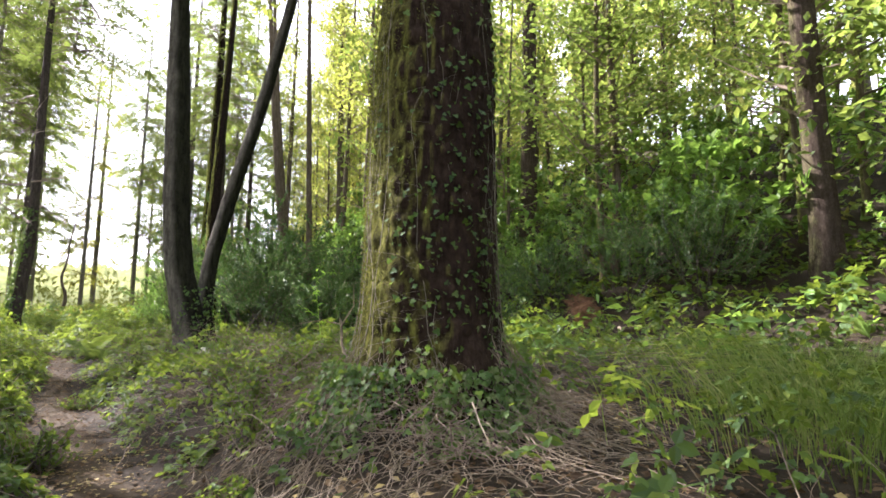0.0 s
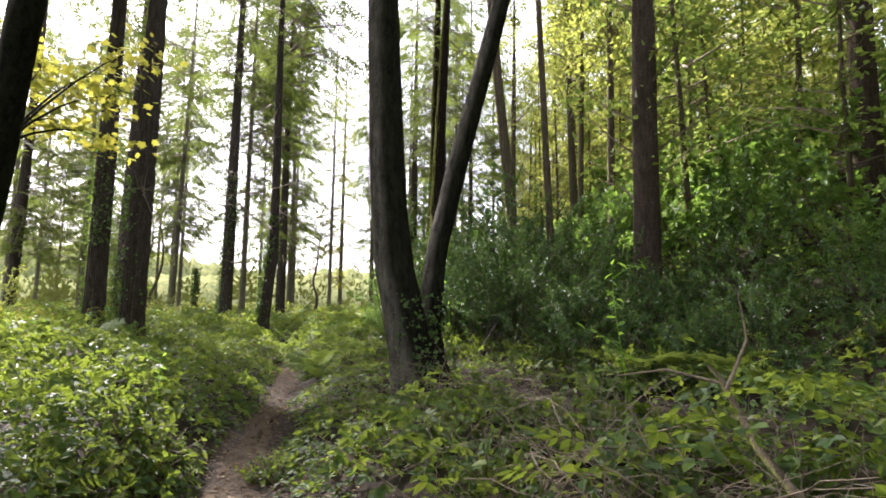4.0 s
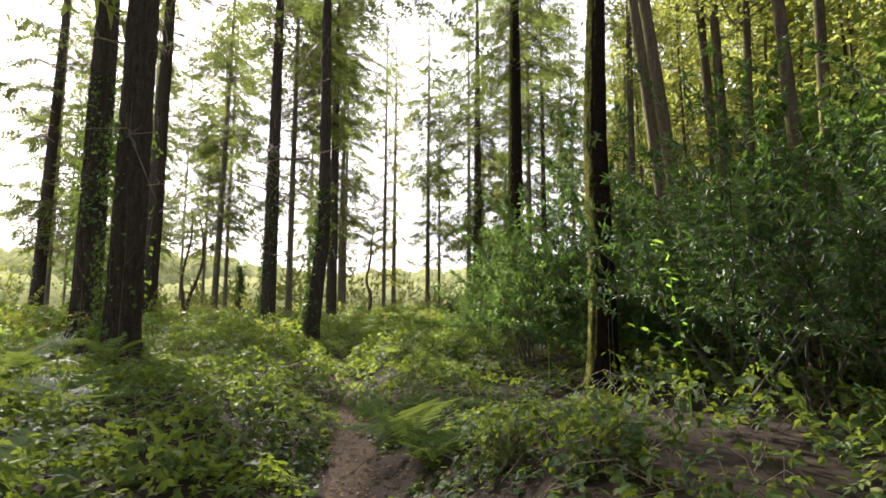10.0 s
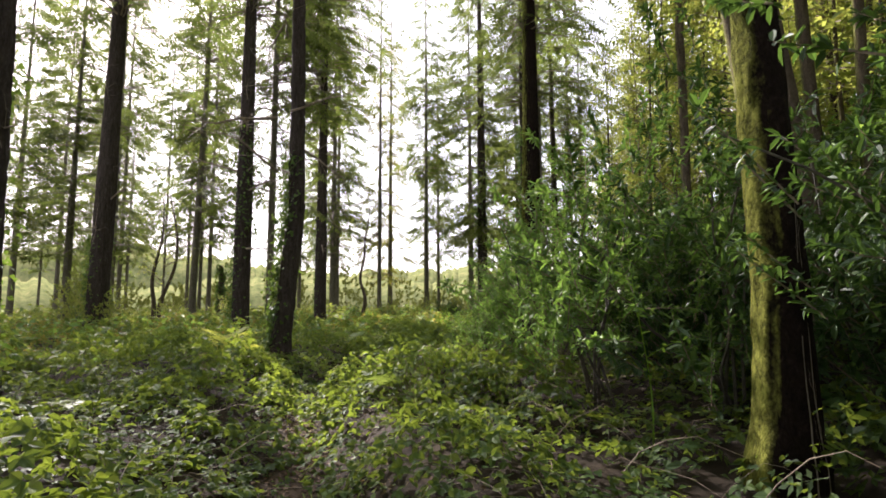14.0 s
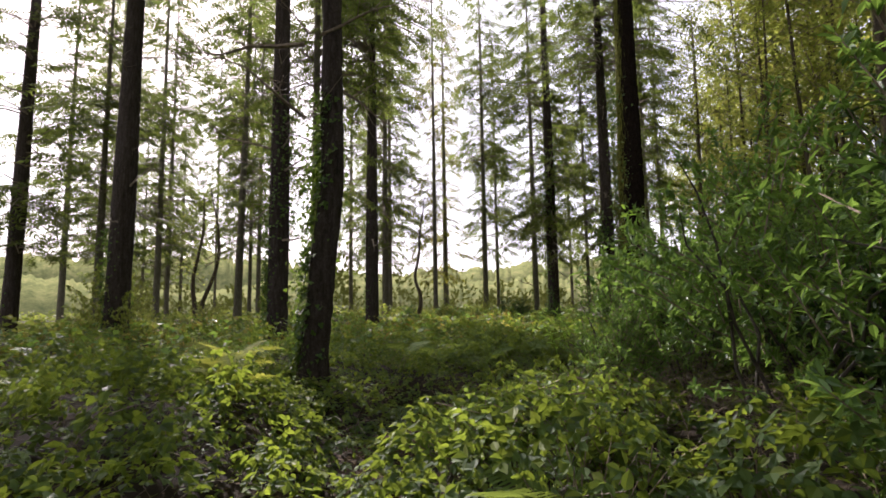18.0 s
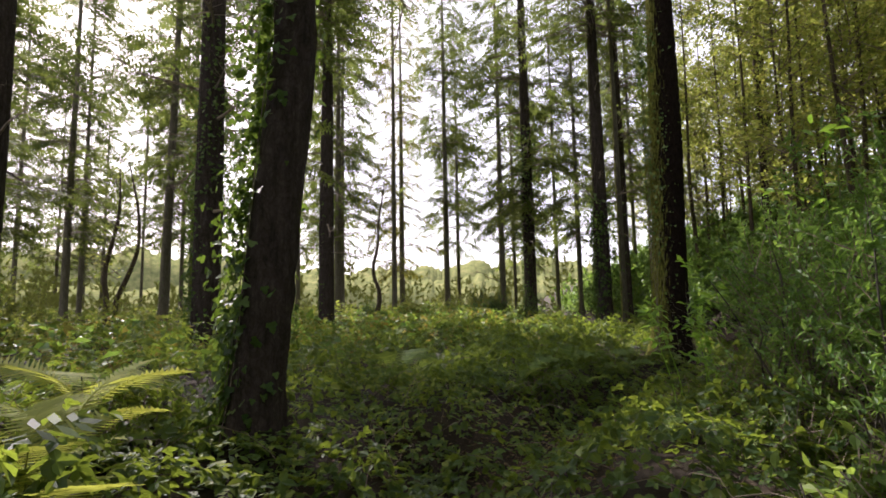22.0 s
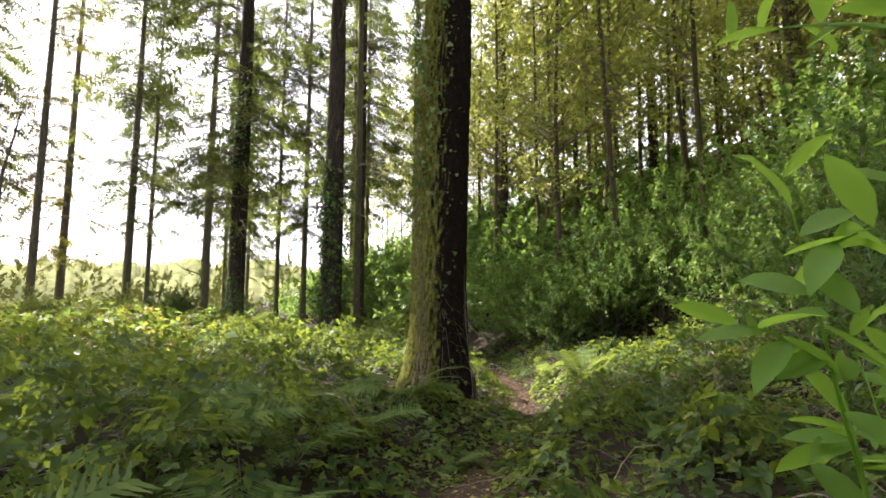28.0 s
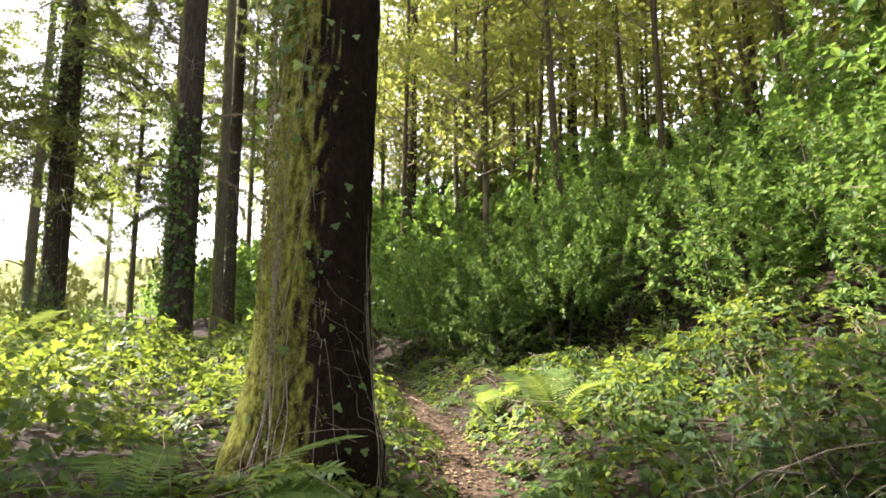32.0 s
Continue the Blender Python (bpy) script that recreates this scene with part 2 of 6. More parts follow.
LEAF_BUSH = leaf_material("bush_leaf", [(0.0, (0.046, 0.096, 0.022)), (0.5, (0.096, 0.185, 0.036)), (0.85, (0.165, 0.265, 0.05)), (1.0, (0.28, 0.32, 0.07))], 0.5, 0.42, (0.42, 0.66, 0.08), 0.3)
LEAF_SHOOT = leaf_material("young_laurel_leaf", [(0.0, (0.1, 0.21, 0.03)), (1.0, (0.19, 0.34, 0.045))], 0.42, 0.55, (0.5, 0.8, 0.06), 0.25)
LEAF_IVY = leaf_material("ivy_leaf", [(0.0, (0.018, 0.045, 0.014)), (0.6, (0.045, 0.09, 0.025)), (0.9, (0.09, 0.14, 0.042)), (1.0, (0.16, 0.2, 0.085))], 0.52, 0.3, (0.4, 0.6, 0.05), 0.14)
LEAF_WOOD = leaf_material("woodland_leaf", [(0.0, (0.075, 0.12, 0.024)), (0.4, (0.14, 0.2, 0.036)), (0.75, (0.2, 0.235, 0.044)), (1.0, (0.3, 0.27, 0.058))], 0.55, 0.5, (0.56, 0.6, 0.1), 0.2)
LEAF_HAZEL = leaf_material("hazel_leaf", [(0.0, (0.042, 0.078, 0.018)), (0.4, (0.08, 0.128, 0.026)), (0.8, (0.135, 0.178, 0.036)), (1.0, (0.22, 0.215, 0.048))], 0.6, 0.42, (0.48, 0.62, 0.1), 0.2)
# Pale bramble regrowth, brightened further: sunlight is put into the leaf colour.
LEAF_SUNNY = leaf_material("pale_sunlit_bramble_leaf", [(0.0, (0.045, 0.09, 0.018)), (0.5, (0.095, 0.165, 0.03)), (1.0, (0.21, 0.28, 0.05))], 0.5, 0.42, (0.5, 0.68, 0.08), 0.2)
LEAF_BRACKEN = leaf_material("bracken_leaf", [(0.0, (0.06, 0.085, 0.018)), (0.5, (0.115, 0.135, 0.028)), (1.0, (0.22, 0.175, 0.045))], 0.65, 0.45, (0.6, 0.5, 0.08), 0.15)
LEAF_MAPLE = leaf_material("maple_leaf", [(0.0, (0.14, 0.18, 0.03)), (0.5, (0.23, 0.26, 0.035)), (1.0, (0.36, 0.33, 0.05))], 0.5, 0.5, (0.75, 0.7, 0.08), 0.3)
LEAF_FERN = leaf_material("fern_leaf", [(0.0, (0.05, 0.09, 0.02)), (0.6, (0.1, 0.16, 0.035)), (1.0, (0.18, 0.22, 0.05))], 0.75, 0.32, (0.44, 0.56, 0.08), 0.1)
LEAF_DEADFERN = leaf_material("dead_fern", [(0.0, (0.1, 0.055, 0.035)), (0.6, (0.2, 0.115, 0.075)), (1.0, (0.28, 0.18, 0.12))], 0.8, 0.25, (0.45, 0.26, 0.14), 0.1)
# Lit copy of the fern leaf: the yellow carries the sunlight.
LEAF_SUNFERN = leaf_material("sunlit_tone_fern", [(0.0, (0.14, 0.18, 0.03)), (0.6, (0.24, 0.28, 0.05)), (1.0, (0.36, 0.36, 0.08))], 0.75, 0.5, (0.7, 0.72, 0.1), 0.1)
LITTER = leaf_material("leaf_litter", [(0.0, (0.04, 0.025, 0.013)), (0.5, (0.095, 0.06, 0.03)), (0.9, (0.17, 0.12, 0.065)), (1.0, (0.32, 0.26, 0.1))], 0.8, 0.15, (0.4, 0.25, 0.1), 0.2)
MOSS = leaf_material("moss_tuft", [(0.0, (0.04, 0.045, 0.01)), (0.5, (0.1, 0.108, 0.02)), (1.0, (0.18, 0.175, 0.032))], 0.9, 0.2, (0.3, 0.32, 0.05), 0.05)
GRASS = leaf_material("grass_blade", [(0.0, (0.1, 0.16, 0.03)), (0.6, (0.2, 0.28, 0.06)), (1.0, (0.34, 0.34, 0.12))], 0.5, 0.45, (0.55, 0.7, 0.12), 0.3)
# Scrub and hills emit faintly: the haze is put into the material.
SCRUB_LEAF = backdrop_material("scrub_haze_glow", [(0.3, (0.08, 0.095, 0.02)), (0.55, (0.13, 0.14, 0.03)), (0.75, (0.19, 0.175, 0.044))], 0.1)
HILLS = backdrop_material("hills_haze_glow", [(0.32, (0.05, 0.065, 0.028)), (0.5, (0.11, 0.12, 0.048)), (0.68, (0.19, 0.18, 0.08))], 0.15)
CUT_WOOD = plain_material("cut_wood", [(0.3, (0.25, 0.19, 0.12)), (0.7, (0.45, 0.37, 0.26))], 8)


# ---------------------------------------------------------------- mesh tools
def grid_noise(x, y, seed=0):
    """Smooth value noise on the plane, 0 to 1, one unit to a cell."""
    xi, yi = np.floor(x), np.floor(y)
    fx, fy = x - xi, y - yi
    fx, fy = fx * fx * (3 - 2 * fx), fy * fy * (3 - 2 * fy)

    def h(a, b):
        s = np.sin(a * 127.1 + b * 311.7 + seed * 74.7) * 43758.5453
        return s - np.floor(s)

    return (h(xi, yi) * (1 - fx) + h(xi + 1, yi) * fx) * (1 - fy) + (h(xi, yi + 1) * (1 - fx) + h(xi + 1, yi + 1) * fx) * fy


def build(name, groups, mats, smooth=False):
    """One mesh out of groups of (vertices, faces of one size, material number)."""
    vs, loops, starts, idx, nv, nl = [], [], [], [], 0, 0
    for v, f, k in groups:
        v, f = np.asarray(v, np.float32), np.asarray(f, np.int32)
        vs.append(v)
        loops.append((f + nv).ravel())
        starts.append(nl + np.arange(len(f), dtype=np.int32) * f.shape[1])
        idx.append(np.full(len(f), k, np.int32))
        nv += len(v)
        nl += f.size
    me = bpy.data.meshes.new(name)
    v, l, s, i = np.concatenate(vs), np.concatenate(loops), np.concatenate(starts), np.concatenate(idx)
    me.vertices.add(len(v))
    me.vertices.foreach_set("co", v.ravel())
    me.loops.add(len(l))
    me.loops.foreach_set("vertex_index", l)
    me.polygons.add(len(s))
    me.polygons.foreach_set("loop_start", s)
    me.polygons.foreach_set("material_index", i)
    me.polygons.foreach_set("use_smooth", np.full(len(s), smooth))
    for m in mats:
        me.materials.append(m)
    me.update(calc_edges=True)
    return me


def unit(a):
    return a / np.maximum(np.linalg.norm(a, axis=-1, keepdims=True), 1e-9)


def leaves(template, at, along, up, size, k=0):
    """Copies of a leaf template at the points: along is the leaf's axis, up its upper side."""
    tv, tf = template
    y = unit(along)
    x = unit(np.cross(y, up))
    z = np.cross(x, y)
    s = np.broadcast_to(np.asarray(size, float), (len(at),))[:, None, None]
    v = at[:, None, :] + s * (tv[None, :, 0:1] * x[:, None] + tv[None, :, 1:2] * y[:, None] + tv[None, :, 2:3] * z[:, None])
    f = tf[None] + (np.arange(len(at)) * len(tv))[:, None, None]
    return v.reshape(-1, 3), f.reshape(-1, tf.shape[1]), k


def fan(outline, mid=(0, 0.45, -0.03)):
    """A leaf as a fan of triangles round its middle."""
    v = np.array([mid, *outline], float)
    n = len(outline)
    return v, np.array([(0, 1 + i, 1 + (i + 1) % n) for i in range(n)], np.int32)


L_OVATE = fan([(0, 0, 0), (0.3, 0.3, 0.05), (0.27, 0.66, 0.04), (0, 1, -0.1), (-0.27, 0.66, 0.04), (-0.3, 0.3, 0.05)])
L_SIMPLE = (np.array([(0, 0, 0), (0.32, 0.48, 0.07), (0, 1, -0.06), (-0.32, 0.48, 0.07)], float), np.array([(0, 1, 2), (0, 2, 3)], np.int32))
L_BRAMBLE = (np.array([(0, 0, 0), (0.3, 0.28, 0.05), (0.29, 0.62, 0.03), (0, 1, -0.12), (-0.29, 0.62, 0.03), (-0.3, 0.28, 0.05)], float),
             np.array([(0, 1, 2), (0, 2, 3), (0, 3, 4), (0, 4, 5)], np.int32))
L_LAUREL = (np.array([(0, 0, 0), (0.15, 0.3, 0.03), (0.16, 0.65, 0.01), (0, 1, -0.12), (-0.16, 0.65, 0.01), (-0.15, 0.3, 0.03)], float),
            np.array([(0, 1, 2), (0, 2, 3), (0, 3, 4), (0, 4, 5)], np.int32))
def sprig_template():
    """A compound leaf: pairs of leaflets along a stalk and one at the tip."""
    v, f = [], []
    for t, a, ln in ((0.3, 1.1, 0.3), (0.3, -1.1, 0.3), (0.5, 1.0, 0.34), (0.5, -1.0, 0.34), (0.7, 0.9, 0.3), (0.7, -0.9, 0.3), (0.78, 0.0, 0.34)):
        d, n = np.array([np.sin(a), np.cos(a), -0.15]), np.array([np.cos(a), -np.sin(a), 0])
        p = np.array([0, t, 0.3 * t - 0.3 * t * t])
        i = len(v)
        v += [p, p + d * ln * 0.45 + n * ln * 0.22, p + d * ln, p + d * ln * 0.45 - n * ln * 0.22]
        f += [(i, i + 1, i + 2), (i, i + 2, i + 3)]
    i = len(v)
    v += [np.array([-0.012, 0, 0]), np.array([0.012, 0, 0]), np.array([0, 0.8, 0.05])]
    f.append((i, i + 1, i + 2))
    return np.array(v), np.array(f, np.int32)


L_SPRIG = sprig_template()
L_IVY = fan([(0, 0, 0), (0.4, -0.05, 0.02), (0.55, 0.3, 0), (0.28, 0.42, 0.05), (0.3, 0.68, 0), (0, 1.0, -0.05), (-0.3, 0.68, 0), (-0.28, 0.42, 0.05), (-0.55, 0.3, 0), (-0.4, -0.05, 0.02)])
L_MAPLE = fan([(0, 0, 0), (0.35, 0.02, 0.03), (0.3, 0.22, 0), (0.62, 0.4, -0.04), (0.3, 0.55, 0.03), (0.34, 0.8, -0.03), (0.12, 0.72, 0.02), (0, 1.05, -0.06),
               (-0.12, 0.72, 0.02), (-0.34, 0.8, -0.03), (-0.3, 0.55, 0.03), (-0.62, 0.4, -0.04), (-0.3, 0.22, 0), (-0.35, 0.02, 0.03)])


def spray_template():
    """A flat spray of a conifer: a thin axis with side blades."""
    v, f = [], []

    def blade(a, b, w):
        a, b = np.array(a, float), np.array(b, float)
        d = b - a
        n = np.array((-d[1], d[0], 0)) / np.hypot(d[0], d[1]) * w
        i = len(v)
        v.extend([a - n, a + n, b])
        f.append((i, i + 1, i + 2))
    blade((0, 0, 0), (0, 1, -0.14), 0.028)
    for t in (0.08, 0.31, 0.54, 0.77):
        w = 0.34 * (1 - 0.6 * t)
        for sgn in (-1, 1):
            blade((0, t, -0.1 * t), (sgn * w, t + 0.35 * w + 0.08, -0.12 * t - 0.07), 0.055)
    return np.array(v), np.array(f, np.int32)


L_SPRAY = spray_template()


def tubes(pts, rad, sides=4, k=0):
    """Tapered tubes along polylines: pts (n, s, 3), rad (n, s)."""
    pts, rad = np.asarray(pts, float), np.asarray(rad, float)
    n, s, _ = pts.shape
    d = unit(np.gradient(pts, axis=1))
    ref = np.where(np.abs(d[..., 2:3]) > 0.9, np.array([1.0, 0, 0]), np.array([0, 0, 1.0]))
    x = unit(np.cross(d, ref))
    y = np.cross(d, x)
    a = np.arange(sides) * 2 * np.pi / sides
    v = pts[:, :, None] + rad[:, :, None, None] * (np.cos(a)[None, None, :, None] * x[:, :, None] + np.sin(a)[None, None, :, None] * y[:, :, None])
    i = np.arange(n)[:, None, None] * s * sides + np.arange(s - 1)[None, :, None] * sides
    j = np.arange(sides)[None, None, :]
    j2 = (j + 1) % sides
    f = np.stack([i + j, i + j2, i + sides + j2, i + sides + j], -1)
    return v.reshape(-1, 3), f.reshape(-1, 4), k


def thing(name, label, category, m, group="", kind=""):
    ob = new(name)
    ob.matrix_basis = m
    ob.empty_display_size = 0.1
    return tagged(ob, label, category, group, kind)


def part(name, me, parent, label=""):
    ob = new(name, me)
    ob.parent = parent
    return tagged(ob, label)


def stuff(name, me, label, category):
    return tagged(new(name, me), label, category, kind="stuff")


# ---------------------------------------------------------------- plan of the ground
FOOTPATH = np.array([(0.6, -4), (0.1, -0.5), (-0.9, 2.2), (-2.7, 4.6), (-4.5, 6.7), (-6.4, 9.1), (-8, 11.5), (-10, 14.2), (-11.5, 15.8), (-13.1, 17.6), (-14.5, 19.6),
                     (-15.2, 22), (-15.0, 24.5), (-14.7, 27), (-14.0, 29.5), (-13.35, 31.7), (-13.1, 34), (-13.2, 36.5), (-13.4, 41), (-15, 47), (-19, 56)], float)
PATH_Z = np.array([-0.65, -0.58, -0.5, -0.45, -0.42, -0.38, -0.32, -0.26, -0.2, -0.15, -0.13, -0.14, -0.17, -0.2, -0.2, -0.2, -0.2, -0.15, -0.05, 0.1, 0.4])
TOE = np.array([(7, -6), (6, 2), (4, 9), (0.2, 13.6), (-4.2, 17.2), (-8.2, 20.8), (-10.6, 25), (-11.3, 29), (-11.0, 33), (-11.2, 37), (-13.2, 43), (-17.2, 50), (-23, 62), (-30, 80)], float)


def along_line(x, y, line):
    """Distance to a polyline, the signed side (right is positive) and the place along it."""
    best = np.full(np.shape(x), 1e9)
    side = np.zeros(np.shape(x))
    place = np.zeros(np.shape(x))
    for i in range(len(line) - 1):
        a, d = line[i], line[i + 1] - line[i]
        lo, hi = (-1e9 if i == 0 else 0), (1e9 if i == len(line) - 2 else 1)
        t = np.clip(((x - a[0]) * d[0] + (y - a[1]) * d[1]) / (d @ d), lo, hi)
        dx, dy = x - a[0] - t * d[0], y - a[1] - t * d[1]
        r = np.hypot(dx, dy)
        m = r < best
        best = np.where(m, r, best)
        side = np.where(m, np.sign(d[1] * dx - d[0] * dy), side)
        place = np.where(m, i + t, place)
    return best, side, place


def ground_parts(x, y):
    x, y = np.asarray(x, float), np.asarray(y, float)
    d, side, place = along_line(x, y, FOOTPATH)
    base = np.interp(place, np.arange(len(PATH_Z)), PATH_Z)
    dt, st, _ = along_line(x, y, TOE)
    up = np.where(st > 0, dt, 0.0)
    return d, side, base, up


def ground_z(x, y):
    x, y = np.asarray(x, float), np.asarray(y, float)
    d, side, base, up = ground_parts(x, y)
    west = np.where(side < 0, d, 0.0)
    k = np.clip((d - 0.2) / 1.3, 0, 1)
    z = base + 0.6 * (1 - np.exp(-west / 12.0)) + np.where(side < 0, 0.3, 0.45 + 0.28 * np.exp(-((y - 8.5) / 5.0) ** 2)) * k * k * (3 - 2 * k)
    hill = 0.55 * np.maximum(np.sqrt(up * up + 1.0) - 1.0, 0)
    z = z + np.where(hill > 11, 11 + (hill - 11) * 0.15, hill)
    z = z + (grid_noise(x * 0.35, y * 0.35, 3) - 0.5) * 0.25 * np.clip(d / 2, 0, 1) + (grid_noise(x * 1.7, y * 1.7, 4) - 0.5) * 0.07
    z = z + 0.28 * np.exp(-((x - 0.11) ** 2 + (y - 4.62) ** 2) / 1.1)
    z = z - 0.3 * np.exp(-((x + 4.3) ** 2 + (y - 9.7) ** 2) / 2.2)
    fall = np.clip((np.hypot(x + 10, y - 18) - 62) / 60, 0, 1)
    away = np.where(side < 0, 1.0, 0.0) * fall * fall * (3 - 2 * fall)
    return z - away * 9.0


def veg_height(x, y):
    """How high the brambles and ferns stand over the ground."""
    d, side, base, up = ground_parts(x, y)
    w = np.interp(y, [0, 6, 12, 15, 17, 26, 29, 34], [0.44, 0.26, 0.12, 0.03, -0.35, -0.35, -0.2, 0.05]) + 0.16 * grid_noise(x * 0.8, y * 0.8, 9)
    k = np.clip((d - w) / 1.0, 0, 1) ** 0.8
    lump = 0.14 + 1.5 * grid_noise(x * 0.6, y * 0.6, 7) * (0.2 + 1.25 * grid_noise(x * 1.7, y * 1.7, 8)) * (0.55 + 0.8 * grid_noise(x * 4.1, y * 4.1, 6))
    hole = np.clip((grid_noise(x * 1.25 + 3, y * 1.25, 14) - 0.2) / 0.22, 0, 1)
    lump = lump * (0.3 + 0.7 * hole * hole * (3 - 2 * hole))
    return k * np.minimum(lump, 1.45) * np.where(side > 0, 0.6, 0.68)


def axis_steps(lo, hi, fine, far):
    inner = np.arange(lo, hi, fine)
    g = np.geomspace(fine, far, 44)
    return np.concatenate([lo - np.cumsum(g)[::-1], inner, inner[-1] + np.cumsum(g)])


gx, gy = axis_steps(-26, 8, 0.3, 190), axis_steps(-6, 48, 0.3, 190)
GX, GY = np.meshgrid(gx, gy)
GZ = ground_z(GX, GY)
nx, ny = len(gx), len(gy)
ii = (np.arange(ny - 1)[:, None] * nx + np.arange(nx - 1)[None]).ravel()
ground = new("ground", build("ground", [(np.stack([GX.ravel(), GY.ravel(), GZ.ravel()], 1), np.stack([ii, ii + 1, ii + nx + 1, ii + nx], 1), 0)], [SOIL], True))
tagged(ground, "dark brown woodland soil under brambles and leaves", "ground", kind="structure")


def gz(x, y):
    return float(ground_z(np.array([x]), np.array([y]))[0])


# the trodden strip of the footpath
t = np.arange(0, 18, 0.05)
i = t.astype(int)
centre = FOOTPATH[i] + (FOOTPATH[i + 1] - FOOTPATH[i]) * (t - i)[:, None]
for _ in range(6):
    centre[1:-1] = (centre[:-2] + 2 * centre[1:-1] + centre[2:]) / 4
way = unit(np.gradient(centre, axis=0))
across = np.stack([way[:, 1], -way[:, 0]], 1)
cols = np.linspace(-1, 1, 11)
half = 0.33 + 0.16 * np.clip(3 - t, 0, 1) + 0.3 * (grid_noise(t * 3, t * 0, 51) - 0.5)
wob = half[:, None] * cols[None] + 0.16 * (grid_noise(t[:, None] * 9 + 0 * cols, cols[None] * 3 + 0 * t[:, None], 52) - 0.5)
px, py = centre[:, :1] + across[:, :1] * wob, centre[:, 1:] + across[:, 1:] * wob
pz = ground_z(px, py) + 0.02 - 0.09 * np.clip(np.abs(cols) - 0.72, 0, 1)[None] / 0.28 + 0.012 * (grid_noise(px * 9, py * 9, 53) - 0.5)
k = (np.arange(len(t) - 1)[:, None] * 11 + np.arange(10)[None]).ravel()
footpath = new("footpath", build("footpath", [(np.stack([px.ravel(), py.ravel(), pz.ravel()], 1), np.stack([k, k + 1, k + 12, k + 11], 1), 0)], [TRODDEN], True))
tagged(footpath, "narrow trodden brown earth footpath through the wood", "footpath", kind="structure")


# wooded hills beyond the valley
def hill_ridge(name, radius, height, a0, a1, seed):
    n = 900
    a = np.radians(np.linspace(a0, a1, n))
    top = height * (0.55 + 0.6 * grid_noise(np.degrees(a) * 0.05, a * 0, seed) + 0.16 * grid_noise(np.degrees(a) * 0.7, a * 0, seed + 1) + 0.1 * grid_noise(np.degrees(a) * 1.7, a * 0, seed + 2) + 0.09 * grid_noise(np.degrees(a) * 5.1, a * 0, seed + 3))
    rows = []
    for k, (dr, fz) in enumerate(((0, -1.5), (0, 0.0), (20, 0.6), (60, 1.0), (140, 0.3), (260, -1.5))):
        r = radius + dr
        z = -9 + (top * fz if fz > 0 else np.full(n, fz * 6))
        rows.append(np.stack([-10 - r * np.sin(a), 18 + r * np.cos(a), z], 1))
    v = np.concatenate(rows)
    i = (np.arange(len(rows) - 1)[:, None] * n + np.arange(n - 1)[None]).ravel()
    tagged(new(name, build(name, [(v, np.stack([i, i + 1, i + n + 1, i + n], 1), 0)], [HILLS], True)), "wooded hills beyond the valley with a haze glow", "hill", kind="structure")


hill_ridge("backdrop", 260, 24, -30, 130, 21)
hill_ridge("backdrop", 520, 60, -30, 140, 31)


# ---------------------------------------------------------------- trees
def trunk_mesh(name, axis, radii, mat, segs=20, step=0.4, ridge=0.03, ridge_n=14, flare=0.5, lobes=5, seed=0):
    """A trunk along axis points (x, y, z) with a radius at each, bark ridges and a root flare."""
    axis, radii = np.array(axis, float), np.array(radii, float)
    length = axis[-1, 2] - axis[0, 2]
    t = [0.0]
    while t[-1] < length:
        t.append(t[-1] + step * (1 if t[-1] < 5 else 1 + (t[-1] - 5) * 0.35))
    t = np.array(t[:-1] + [length])
    zz = axis[0, 2] + t
    cx, cy, rr = (np.interp(zz, axis[:, 2], c) for c in (axis[:, 0], axis[:, 1], radii))
    k = np.ones(5) / 5
    if len(t) > 12:
        cx, cy = (np.convolve(np.pad(c, 2, mode="edge"), k, "valid") for c in (cx, cy))
    a = np.arange(segs) * 2 * np.pi / segs
    A, Z = np.meshgrid(a, t)
    R = np.repeat(rr[:, None], segs, 1)
    above = np.maximum(Z - 0.25, 0)
    lob = 0.6 + 0.4 * np.cos(A * lobes + seed * 1.7) * 1.0 + 0.3 * np.cos(A * (lobes - 2) + seed)
    R = R * (1 + flare * np.exp(-above / 0.32) * lob)
    fz = 1.3 + ridge_n * 0.13
    n1 = grid_noise(A / (2 * np.pi) * ridge_n + np.sin(A) * 0.2, Z * fz + seed, seed)
    n1b = grid_noise((A / (2 * np.pi) - 1) * ridge_n + np.sin(A) * 0.2, Z * fz + seed, seed)
    w = np.clip((A / (2 * np.pi) - 0.8) / 0.2, 0, 1)
    n1 = n1 * (1 - w) + n1b * w
    big = np.sin(A * 2 + Z * 0.9 + seed) * 0.02 + np.sin(A * 3 - Z * 0.5) * 0.018
    R = R * (1 + big) + ridge * (np.abs(n1 - 0.5) * 2 - 0.5)
    v = np.stack([cx[:, None] + R * np.cos(A), cy[:, None] + R * np.sin(A), Z + axis[0, 2]], -1).reshape(-1, 3)
    s = len(t)
    i = np.arange(s - 1)[:, None] * segs
    j, j2 = np.arange(segs)[None], (np.arange(segs)[None] + 1) % segs
    f = np.stack([i + j, i + j2, i + segs + j2, i + segs + j], -1).reshape(-1, 4)
    return build(name, [(v, f, 0)], [mat], True)


